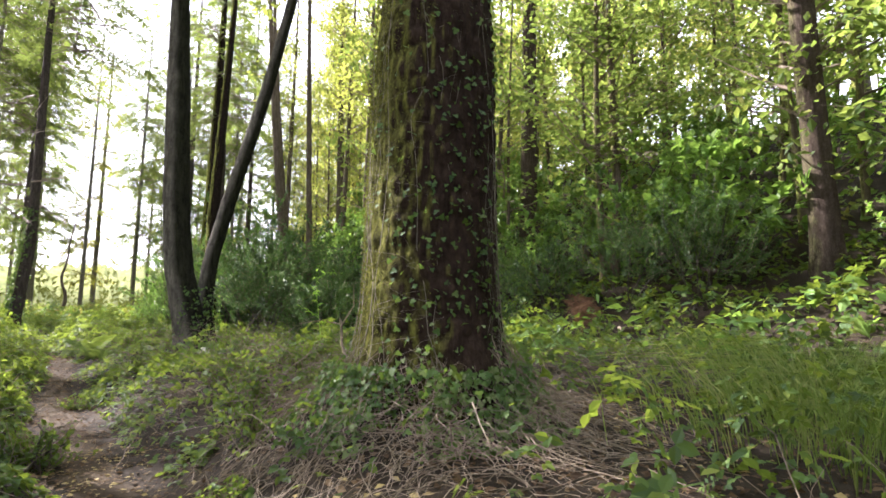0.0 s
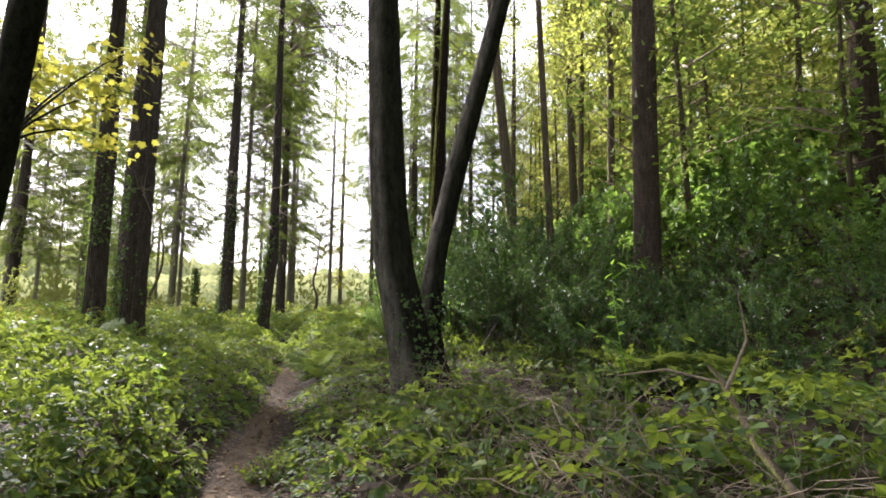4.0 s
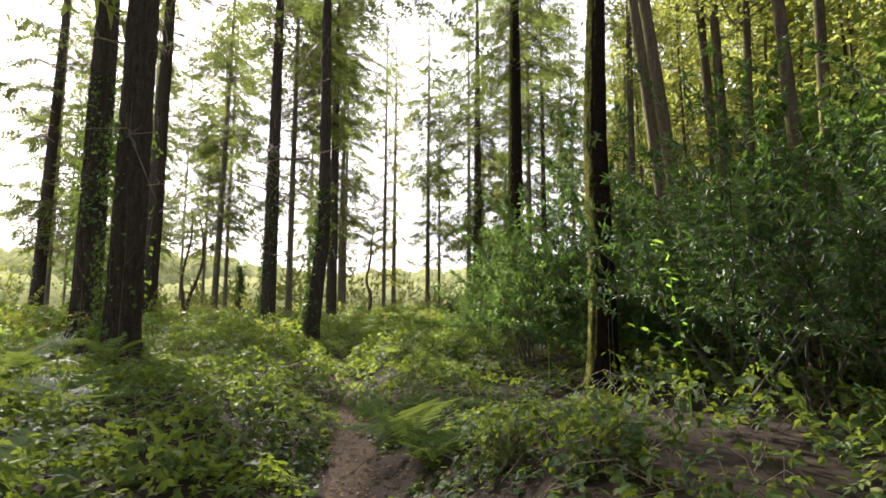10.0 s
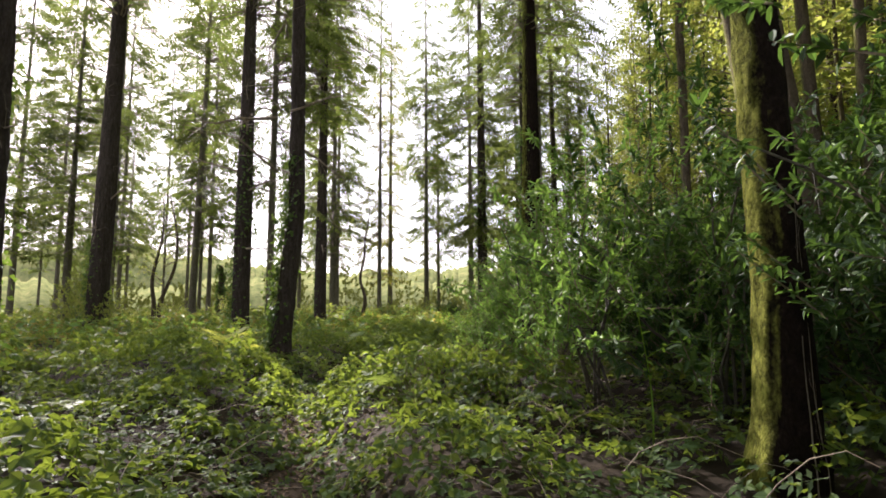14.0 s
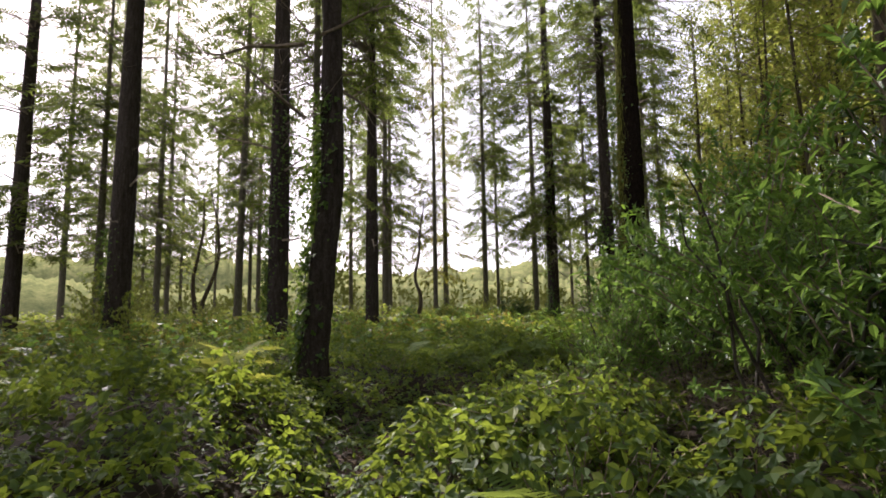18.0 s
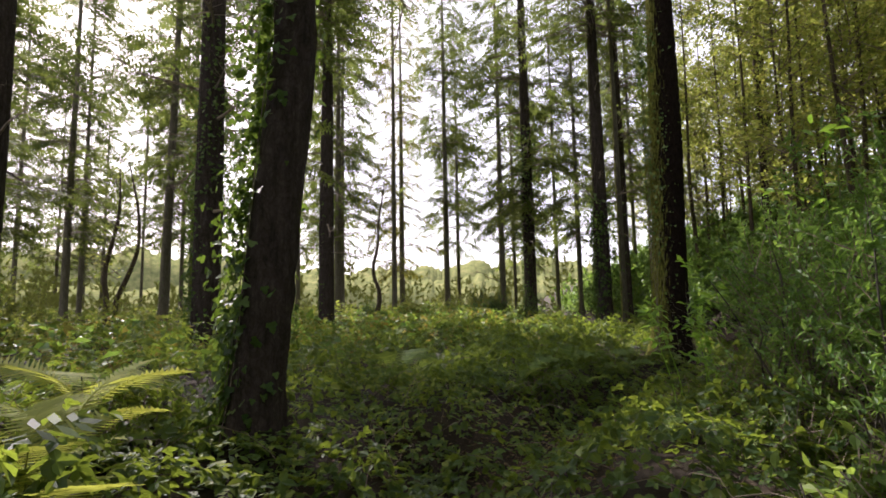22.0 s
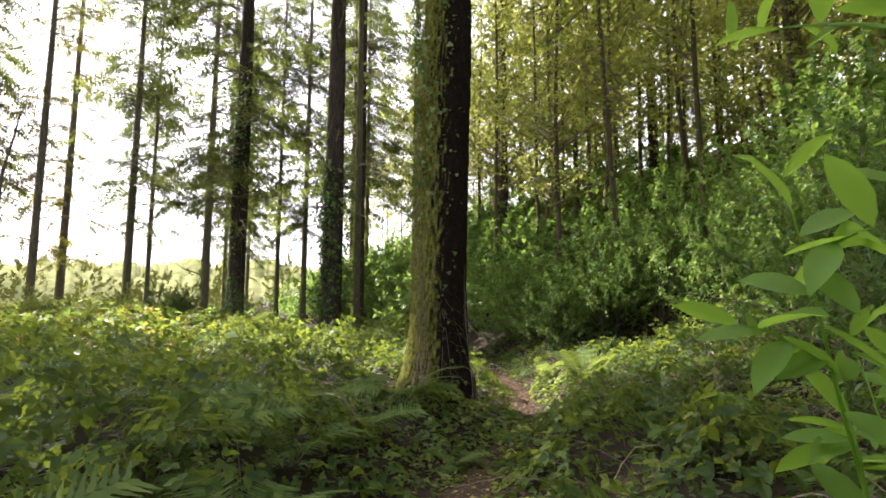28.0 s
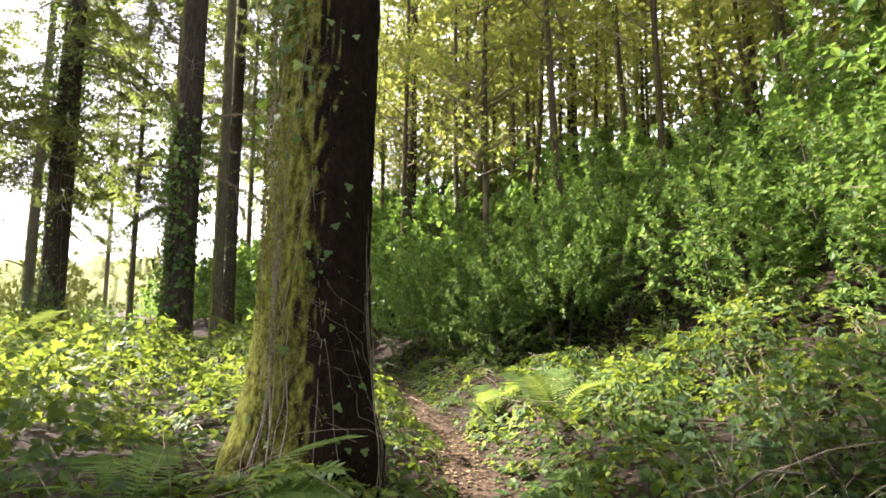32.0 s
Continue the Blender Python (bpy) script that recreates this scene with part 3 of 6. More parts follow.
def conifer_crown(seed, z0, z1, reach, count, gold=False, sprays=13, big=1.0):
    """Ragged whorls of thin boughs, each with a loose flat pad of fine needle sprays; some boughs are bare."""
    g = np.random.default_rng(seed)
    n = count
    whorl = z0 + np.cumsum(g.uniform(0.35, 1.15, 60))
    whorl = whorl[whorl < z1]
    z = whorl[g.integers(0, len(whorl), n)] + g.normal(0, 0.13, n)
    u = np.clip((z - z0) / (z1 - z0), 0, 1)
    az = g.random(n) * 2 * np.pi
    side = grid_noise(az * 0.9 + 7, z * 0.45, seed)
    ln = reach * (0.35 + 0.65 * np.minimum(1, u * 4 + 0.3)) * (1 - u) ** 0.45 * (0.3 + 1.1 * side) * (0.6 + 0.5 * g.random(n)) + 0.3
    s = np.linspace(0, 1, 6)
    rise, droop = g.normal(0.3, 0.16, n), 0.45 + 0.3 * g.random(n)
    out = np.stack([np.cos(az), np.sin(az), 0 * az], 1)
    bend = np.stack([-np.sin(az), np.cos(az), 0 * az], 1) * g.normal(0, 0.16, n)[:, None]
    p = out[:, None] * (s * ln[:, None])[..., None] + bend[:, None] * (s * s * ln[:, None])[..., None]
    p[..., 2] = z[:, None] + ln[:, None] * (rise[:, None] * s - droop[:, None] * s * s + 0.16 * s ** 4)
    p[:, 1:] += g.normal(0, 0.012, (n, 5, 3)) * ln[:, None, None]
    groups = [tubes(p, (0.009 + 0.009 * ln)[:, None] * (1.05 - s), 3, 0)]
    keep = g.random(n) < 0.25 + 0.9 * np.minimum(1, u * 3 + 0.3) * (0.35 + side)
    p, ln, out, m = p[keep], ln[keep], out[keep], int(keep.sum())
    t = 0.2 + 0.82 * g.random((m, sprays)) ** 0.75
    i = np.minimum((t * 5).astype(int), 4)
    fr = (t * 5 - i)[..., None]
    r = np.arange(m)[:, None]
    at = p[r, i] * (1 - fr) + p[r, i + 1] * fr
    d = unit(p[r, i + 1] - p[r, i])
    lat = np.stack([-d[..., 1], d[..., 0], 0 * d[..., 0]], -1)
    off = g.normal(0, 1, (m, sprays)) * 0.13 * ln[:, None] * (1.15 - 0.7 * t)
    at = at + lat * off[..., None] + np.array([0, 0, 1.0]) * g.normal(-0.02, 0.05, (m, sprays))[..., None]
    al = d * 0.7 + lat * (np.sign(off) * 0.5 + g.normal(0, 0.4, (m, sprays)))[..., None] + np.array([0, 0, -0.12])
    upv = np.array([0, 0, 1.0]) + g.normal(0, 0.4, (m, sprays, 3))
    size = big * (0.26 + 0.42 * g.random((m, sprays))) * np.clip(ln[:, None] / 2.0, 0.55, 1.3)
    groups.append(leaves(L_SPRAY, at.reshape(-1, 3), al.reshape(-1, 3), upv.reshape(-1, 3), size.ravel(), 1))
    return build("crown", groups, [TWIG, NEEDLES_GOLD if gold else NEEDLES])


CROWNS_LOW = [conifer_crown(11 + i, 3.2 + i * 0.9, 28, 3.7, 175, False, 16, 1.2) for i in range(2)]
CROWNS_FAR = [conifer_crown(41 + i, 2.8 + i * 1.0, 28, 3.8, 200, False, 16, 1.25) for i in range(4)]
CROWNS_BACK = [conifer_crown(48 + i, 4 + i * 3, 28, 4.6, 64, False, 10, 1.7) for i in range(2)]
CROWN_GOLD = conifer_crown(17, 2.0, 27, 3.2, 140, True, 14, 1.15)
# Wide crown thickened above view, to block sun from the path's end.
CROWN_DENSE = conifer_crown(37, 11.8, 28, 7.0, 330, False, 17, 1.15)
CROWNS_HIGH = [conifer_crown(31 + i, 11.5 + i, 28, 4.6, 150, False, 15, 1.0) for i in range(2)]


def dead_branch_mesh(seed):
    """One bare branch along +x, a metre long, with a few side twigs."""
    g = np.random.default_rng(seed)
    s = np.linspace(0, 1, 6)
    p = np.stack([s, 0 * s, 0.12 * s * g.normal()], 1) + g.normal(0, 0.035, (6, 3)) * s[:, None]
    tw = []
    for k in range(7):
        t = 0.25 + 0.7 * g.random()
        q = np.array([np.interp(t, s, p[:, c]) for c in range(3)])
        d = np.array([0.25, g.normal(0, 0.22), g.normal(0.02, 0.2)]) * (0.5 + g.random())
        tw.append([q, q + d * 0.5 + g.normal(0, 0.02, 3), q + d])
    return build("dead_branch", [tubes(p[None], (0.019 * (1.08 - s))[None], 5), tubes(np.array(tw), np.tile([0.006, 0.004, 0.0015], (7, 1)), 3)], [TWIG])


DEAD = [dead_branch_mesh(700 + i) for i in range(5)]


def dead_branches(t, seed, z0, z1, reach, n, r):
    g = np.random.default_rng(seed)
    for i in range(n):
        o = part("dead_branch", DEAD[i % 5], t)
        q = reach * (0.35 + g.random())
        az = g.uniform(0, 2 * math.pi)
        o.location = (math.cos(az) * r * 0.7, math.sin(az) * r * 0.7, g.uniform(z0, z1))
        o.rotation_euler = (g.uniform(0, 6), g.normal(0, 0.28), az)
        o.scale = (q, q, q)


def ivy_leaves_mesh(seed, r, z0, z1, n, spread, facing=None, size=0.07, base_r=None, power=1.25, puff=0.05, taper=((0, 1), (30, 1))):
    """Ivy leaves that hug a trunk; base_r widens the cover into a skirt at the foot."""
    g = np.random.default_rng(seed)
    a = g.random(n) * 2 * np.pi if facing is None else g.normal(facing, spread, n)
    u = g.random(n) ** power
    z = z0 + (z1 - z0) * u
    rr = r * 1.01 * np.interp(z, *zip(*taper)) + 0.012 + np.abs(g.normal(0, puff, n))
    clump = grid_noise(a * 2.2 + 20, z * 1.6, seed)
    keep = clump + g.random(n) * 0.5 > 0.55
    a, z, rr, u = a[keep], z[keep], rr[keep], u[keep]
    if base_r:
        rr = rr + (base_r - r) * np.exp(-np.maximum(z - z0, 0) / 0.35)
    o = np.stack([np.cos(a), np.sin(a), 0 * a], 1)
    at = o * rr[:, None] + np.stack([0 * a, 0 * a, z], 1)
    al = np.array([0, 0, -0.8]) + o * 0.45 + g.normal(0, 0.5, at.shape)
    up = o + np.array([0, 0, 0.35]) + g.normal(0, 0.4, at.shape)
    return build("ivy_leaves", [leaves(L_IVY, at, al, up, size * (0.5 + 0.9 * g.random(len(at))))], [LEAF_IVY])


def ivy_vines_mesh(seed, r, z0, z1, n, flare=0.6, wild=0.5, thick=0.007, taper=((0, 1), (30, 1))):
    """Thin ivy stems that wander up the bark, with side shoots."""
    g = np.random.default_rng(seed)
    s = 36

    def run(zs, ze, a0, m, w):
        z = zs[:, None] + (ze - zs)[:, None] * np.linspace(0, 1, s)[None]
        turn = np.cumsum(g.normal(0, 1, (m, s)), 1)
        turn = (turn + np.roll(turn, 1, 1) + np.roll(turn, -1, 1)) / 3
        turn[:, -1] = turn[:, -2]
        a = a0[:, None] + turn * 0.035 * w + np.linspace(0, 1, s)[None] * g.normal(0, 0.5 * w, m)[:, None]
        rr = r * np.interp(z, *zip(*taper)) * (1 + flare * np.exp(-np.maximum(z - 0.25, 0) / 0.32)) + 0.003 + 0.008 * g.random((m, 1))
        return np.stack([rr * np.cos(a), rr * np.sin(a), z], -1), a, z
    zs, ze = np.full(n, z0), z0 + (z1 - z0) * (0.3 + 0.7 * g.random(n))
    p, a, z = run(zs, ze, g.random(n) * 2 * np.pi, n, wild)
    rad = (thick * (0.35 + 0.8 * g.random(n)))[:, None] * np.linspace(1, 0.3, s)[None]
    m = n * 3
    k, q = g.integers(0, n, m), g.integers(2, s - 8, m)
    p2, _, _ = run(z[k, q], z[k, q] + g.uniform(0.15, 0.7, m), a[k, q], m, wild * 1.6)
    rad2 = (thick * 0.4 * (0.5 + g.random(m)))[:, None] * np.linspace(1, 0.3, s)[None]
    return build("ivy_vines", [tubes(p, rad, 4), tubes(p2[:, ::3], rad2[:, ::3], 3)], [VINE])


def moss_mesh(seed, zs, rs, n, facing=math.pi, spread=0.62, size=0.035):
    """Tufts of moss that stand off the bark on one flank of a trunk."""
    g = np.random.default_rng(seed)
    a = facing + g.normal(0, spread, n)
    z = g.uniform(zs[0], zs[-1], n)
    clump = grid_noise(a * 7 + 40, z * 4.5, seed) + 0.35 * g.random(n) - 0.12 * np.abs(a - facing)
    a, z = a[clump > 0.5], z[clump > 0.5]
    r = np.interp(z, zs, rs) * (1 + 0.02 * np.sin(a * 3 + z)) + g.uniform(-0.012, 0.008, len(a))
    o = np.stack([np.cos(a), np.sin(a), 0 * a], 1)
    at = o * r[:, None] + np.stack([0 * a, 0 * a, z], 1)
    al = np.array([0, 0, -0.7]) + o * 0.5 + g.normal(0, 0.45, at.shape)
    return build("moss", [leaves(L_SIMPLE, at, al, o + g.normal(0, 0.5, at.shape), size * (0.5 + g.random(len(at))))], [MOSS])


SIZES = dict(near=(64, 0.05), mid=(28, 0.2), far=(12, 0.9))


def conifer(x, y, r, h, crown, turn, label, level="mid", ivy=0, ivy_top=4.0, bark=None, ridge=0.02, flare=0.45, lean=(0, 0), dead=0, seed=1, vines=0, sink=0.05, group="conifers of the wood", dead_z=(2.5, 8), puff=0.05, axis=None):
    z = gz(x, y) - sink
    t = thing("conifer_tree", label, "tree", pose(x, y, z), group)
    segs, step = SIZES[level]
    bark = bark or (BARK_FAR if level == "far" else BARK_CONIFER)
    ax = axis or [(0, 0, 0), (lean[0] * 0.3, lean[1] * 0.3, h * 0.25), (*lean, h)]
    part("trunk", trunk_mesh("trunk", ax, [r, r * 0.86, 0.03] if not axis else [r * (1 - 0.95 * q[2] / h) for q in axis], bark, segs, step, ridge, int(max(9, r * 60)), flare, 5, seed), t)
    if crown is not None:
        c = part("crown", crown, t)
        c.rotation_euler = (0, 0, turn)
        c.location = (lean[0] * 0.6, lean[1] * 0.6, 0)
        c.scale = (1, 1, h / 28)
    tilt = (-math.atan(lean[1] * 0.3 / (h * 0.25)), math.atan(lean[0] * 0.3 / (h * 0.25)), 0)
    if ivy:
        part("ivy_leaves", ivy_leaves_mesh(seed + 50, r * 0.97, 0.15, ivy_top, ivy, 0.9, 3.3, 0.075, None, 1.25, puff), t, "glossy green ivy leaves on the bark").rotation_euler = tilt
    if vines:
        part("ivy_vines", ivy_vines_mesh(seed + 80, r * 0.98, 0.0, ivy_top, vines, flare), t, "pale dry ivy stems").rotation_euler = tilt
    if dead:
        dead_branches(t, seed + 20, dead_z[0], dead_z[1], 1.8, dead, r)
    return t


DARK = "tall dark conifer with ivy at its foot"
# the great mossy trunk beside the start
tree1 = thing("great_conifer_tree", "massive conifer trunk with yellow moss and ivy beside the footpath", "tree", pose(0.11, 4.62, gz(0.11, 4.62) - 0.12))
T1_Z, T1_R = [0, 0.9, 2, 3.2, 4.2, 7, 26], [0.63, 0.6, 0.575, 0.545, 0.48, 0.42, 0.05]
T1_TAPER = ((0, 1.06), (0.9, 1.02), (2, 0.985), (3.2, 0.94), (4.2, 0.83), (7, 0.73))
part("trunk", trunk_mesh("trunk", [(0.01 * min(z, 4), 0, z) for z in T1_Z], T1_R, BARK_MOSSY, 170, 0.03, 0.05, 44, 0.34, 5, 3), tree1)
part("crown", CROWNS_HIGH[0], tree1)
part("moss", moss_mesh(8, [0.1, 0.4, 0.9, 2, 3.2, 4.2, 6], [0.76, 0.68, 0.615, 0.585, 0.545, 0.47, 0.44], 16000, math.pi * 1.08, 0.6, 0.017), tree1, "yellow-green moss on the weather side")
part("ivy_leaves", ivy_leaves_mesh(5, 0.575, 0.0, 4.6, 1500, 0.85, -1.0, 0.042, 0.82, 2.1, 0.04, T1_TAPER), tree1, "glossy ivy leaves climbing the bark")
part("ivy_vines", ivy_vines_mesh(6, 0.578, 0.0, 6.0, 40, 0.3, 1.9, 0.0038, T1_TAPER), tree1, "pale woody ivy stems on the bark")
part("ivy_skirt", ivy_leaves_mesh(7, 0.66, -0.1, 0.42, 5200, 1.0, None, 0.044, 1.18, 1.3, 0.05), tree1, "mound of ivy round the foot of the trunk")

slim = conifer(-16.82, 20.86, 0.225, 26, CROWNS_HIGH[1], 0.4, "slim dark conifer thick with ivy beside the footpath", "near", 2200, 5, ridge=0.025, flare=0.3, dead=14, seed=4, lean=(1.26, 1.5), vines=4, dead_z=(4, 10), axis=[(0, 0, 0), (0.1, 0.12, 1.7), (0.21, 0.25, 3.6), (0.2, 0.23, 6), (0.15, 0.15, 12), (0.1, 0.1, 26)])
part("ivy_leaves", ivy_leaves_mesh(58, 0.225, 0.1, 5, 1300, 0.6, 3.6, 0.062, None, 1.1, 0.1), slim, "loose ivy leaves that stand out from the trunk").rotation_euler = (radians(-2.2), radians(3.3), 0)
conifer(-16.45, 14.9, 0.34, 28, CROWNS_HIGH[0], 1.4, "stout dark conifer with ivy on one flank", "near", 2000, 5, ridge=0.03, flare=0.25, dead=4, seed=5, lean=(1.6, -1.0), vines=3, puff=0.13)
# Added out of view: its crown shades the first great trunk's west flank.
conifer(-17.0, 10.4, 0.32, 28, CROWNS_HIGH[0], 0.9, "stout dark conifer with ivy on one flank", "mid", 900, 5, flare=0.2, seed=16)
conifer(-19.76, 15.95, 0.34, 28, CROWNS_HIGH[1], 2.4, "stout dark conifer with ivy on one flank", "mid", 900, 6, flare=0.2, seed=6, puff=0.12)
conifer(-29.64, 24.0, 0.41, 29, CROWNS_HIGH[0], 3.1, DARK, "mid", 2200, 4, puff=0.13, flare=0.2, dead=14, seed=7, lean=(0.6, 0), dead_z=(4, 11))
conifer(-24.57, 26.59, 0.35, 29, CROWNS_HIGH[1], 0.9, DARK, "mid", 2000, 4.5, puff=0.11, flare=0.2, dead=12, seed=8, dead_z=(3, 10))
conifer(-30.24, 37.79, 0.38, 29, CROWN_DENSE, 5.0, DARK, "mid", 900, 6, flare=0.15, dead=22, seed=9, dead_z=(3, 12))
conifer(-39.84, 50.54, 0.30, 35, CROWNS_FAR[0], 0.3, "slender conifer with level boughs", "far", seed=10)
conifer(-34.93, 50.90, 0.2, 32, CROWN_GOLD, 0.5, "slender conifer with yellowing level boughs", "far", seed=11)
conifer(-42.16, 63.44, 0.3, 37, CROWN_GOLD, 2.5, "slender conifer with yellowing level boughs", "far", seed=12)
conifer(-34.89, 59.11, 0.27, 37, CROWNS_FAR[1], 4.5, "slender conifer with level boughs", "far", seed=13)
conifer(-36.12, 63.90, 0.19, 30, CROWNS_FAR[2], 3.3, "slender conifer with level boughs", "far", seed=14)
conifer(-23.24, 46.87, 0.37, 34, CROWNS_LOW[0], 1.3, "ivy-clad conifer with ragged boughs", "mid", 1500, 9, flare=0.2, dead=16, seed=15, dead_z=(2.5, 10))
conifer(-29.01, 57.21, 0.26, 33, CROWNS_FAR[2], 1.9, "slender conifer with level boughs", "far", 300, 4, seed=16, dead=8)
conifer(-18.20, 41.86, 0.35, 29, CROWNS_HIGH[1], 4.2, DARK, "mid", 1800, 6, flare=0.15, dead=12, seed=17, dead_z=(4, 11))
conifer(-17.55, 42.9, 0.15, 30, CROWNS_HIGH[0], 2.2, "slim conifer close behind a stouter one", "far", seed=18)
conifer(-18.22, 48.02, 0.25, 32, CROWNS_LOW[1], 0.2, "slim conifer clad in ivy", "mid", 700, 6, flare=0.15, seed=19)
conifer(-25.58, 60.46, 0.17, 30, CROWNS_FAR[1], 1.2, "slender conifer with level boughs", "far", 150, 3, seed=20)
conifer(-23.55, 59.55, 0.2, 34, CROWNS_FAR[0], 5.2, "slender conifer with level boughs", "far", 150, 3, seed=21)
conifer(-20.9, 62.5, 0.2, 33, CROWNS_FAR[2], 3.0, "slender conifer with level boughs", "far", seed=22)
conifer(-20.0, 63.5, 0.18, 33, CROWNS_FAR[1], 4.0, "slender conifer with level boughs", "far", seed=23)
conifer(-41.16, 24.75, 0.36, 33, CROWNS_LOW[0], 2.9, "conifer with level boughs at the wood's edge", "mid", 300, 4, flare=0.15, seed=24, lean=(1.0, 0))
conifer(-37.52, 26.88, 0.2, 19, CROWNS_FAR[2], 0.7, "slender conifer with level boughs", "far", seed=25)
conifer(-41.67, 37.37, 0.27, 34, CROWNS_FAR[1], 5.5, "slender conifer with yellowing boughs", "far", 200, 5, seed=26, lean=(0.9, 0))
conifer(-50.68, 36.86, 0.25, 32, CROWNS_FAR[0], 3.7, "slender conifer with level boughs", "far", seed=27)
conifer(-59.55, 34.07, 0.26, 33, CROWNS_FAR[2], 4.8, "slender conifer at the wood's edge", "far", seed=28)
conifer(-52.0, 47.0, 0.22, 33, CROWNS_FAR[1], 0.1, "slender conifer at the wood's edge", "far", seed=29)
conifer(-48.0, 55.0, 0.22, 34, CROWNS_FAR[0], 1.1, "slender conifer at the wood's edge", "far", seed=30)
conifer(-28.2, 31.6, 0.2, 33, CROWNS_FAR[2], 2.1, "slim conifer behind a stouter one", "far", 200, 5, seed=31)
conifer(-55.0, 24.0, 0.25, 33, CROWNS_FAR[1], 2.6, "slender conifer at the wood's edge", "far", seed=32)

g = np.random.default_rng(66)
spots = []
while len(spots) < 13:
    a, r = radians(g.uniform(-2, 72)), g.uniform(48, 84)
    x, y = -10 - r * math.sin(a), 15 + r * math.cos(a)
    if float(ground_parts(np.array(x), np.array(y))[3]) > 0 or any((x - p) ** 2 + (y - q) ** 2 < 14 for p, q in spots):
        continue
    spots.append((x, y))
    conifer(x, y, g.uniform(0.14, 0.26), g.uniform(29, 36), [*CROWNS_FAR, CROWN_GOLD][len(spots) % 4], g.uniform(0, 6), "slender conifer deep in the wood", "far", seed=100 + len(spots))

# Conifers added out of view, to block sky light and sun at the start.
for k, (x, y) in enumerate([(-6, -7), (-11, -3), (-14.5, 3.5), (-3.5, -12), (-9, -14), (-16, -9), (2.5, -9), (-21, -1), (-23, 7), (0.5, -19), (-13, -21), (7, -16), (-27, 12), (-19, -17), (-6, -25), (-15.5, 6.8), (-19, 9), (-17.5, 4.0), (-12.5, 1.5), (-22.5, 4.0)]):
    conifer(x, y, 0.3 + 0.02 * (k % 4), 27 + k % 3, CROWNS_BACK[k % 2], k * 1.3, "dark conifer added round the start to block light", "far", seed=140 + k)

# More added conifers behind and to the east, to cut the sky light.
g = np.random.default_rng(67)
spots = []
while len(spots) < 14:
    x, y = g.uniform(-24, 26), g.uniform(-30, 30)
    if y > -14 and x < 13 or any((x - p) ** 2 + (y - q) ** 2 < 12 for p, q in spots):
        continue
    spots.append((x, y))
    conifer(x, y, g.uniform(0.22, 0.34), g.uniform(24, 29), CROWNS_BACK[len(spots) % 2], g.uniform(0, 6), "dark conifer added round the start to block light", "far", seed=170 + len(spots))

# the great mossy trunk beside the path's end
big = thing("great_conifer_tree", "great conifer trunk, mossy on one flank, bark darkened for shade", "tree", pose(-14.62, 32.1, gz(-14.62, 32.1) - 0.1))
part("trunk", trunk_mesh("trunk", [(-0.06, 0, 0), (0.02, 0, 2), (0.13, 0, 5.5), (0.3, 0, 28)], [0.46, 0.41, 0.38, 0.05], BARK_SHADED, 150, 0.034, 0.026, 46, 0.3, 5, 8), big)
part("crown", CROWNS_HIGH[1], big)
part("moss", moss_mesh(47, [0.1, 0.4, 0.9, 2, 4, 7], [0.56, 0.5, 0.455, 0.425, 0.4, 0.375], 24000, math.pi * 1.06, 0.72, 0.019), big, "bright yellow-green moss on the weather side")
part("ivy_leaves", ivy_leaves_mesh(45, 0.43, 0.1, 6.5, 260, 0.5, -1.75, 0.055), big, "scattered pale ivy leaves")
part("ivy_vines", ivy_vines_mesh(46, 0.41, 0.0, 7, 44, 0.26, 1.3, 0.005, ((0, 1.1), (2, 0.99), (6, 0.9), (7, 0.88))), big, "web of pale ivy stems on the bark")

part("ivy_fringe", ivy_leaves_mesh(48, 0.39, 2.6, 9.0, 1500, 0.7, math.pi, 0.07, None, 0.8, 0.1), big, "loose green ivy fringe on one flank").location = (0.1, 0, 0)


def ivy_clump(x, y, r, z0, z1, n, seed, leaf=0.11):
    """A shaggy sleeve of ivy high on a trunk."""
    t = thing("ivy_clump", "shaggy clump of green ivy high on a conifer trunk", "ivy", pose(x, y, gz(x, y)), "ivy clumps on trunks")
    part("ivy_leaves", ivy_leaves_mesh(seed, r, z0, z1, n, 1.0, None, leaf, None, 1.0, 2.5 * leaf), t)
    part("ivy_vines", ivy_vines_mesh(seed + 1, r, 0.0, z1, 4, 0.2, 0.6, 0.01), t)


ivy_clump(-23.24, 46.87, 0.34, 6.0, 11.0, 1500, 880)
ivy_clump(-18.2, 41.86, 0.31, 1.0, 6.0, 900, 884)
ivy_clump(-24.57, 26.59, 0.31, 4.0, 8.5, 1100, 888, 0.08)
ivy_clump(-19.76, 15.95, 0.31, 3.0, 7.0, 1500, 892, 0.065)

# mossy slim trunk among the laurels
moss = thing("mossy_tree", "slim leaning tree with mossy bark among laurels", "tree", pose(-7.19, 16.51, gz(-7.19, 16.51) - 0.05))
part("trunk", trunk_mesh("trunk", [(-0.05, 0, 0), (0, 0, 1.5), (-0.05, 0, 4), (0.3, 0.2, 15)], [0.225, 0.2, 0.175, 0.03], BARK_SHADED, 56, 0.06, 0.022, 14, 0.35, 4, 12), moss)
part("ivy_vines", ivy_vines_mesh(91, 0.178, 0.0, 2.4, 3, 0.35, 0.5, 0.005), moss, "thin ivy stems on the bark")

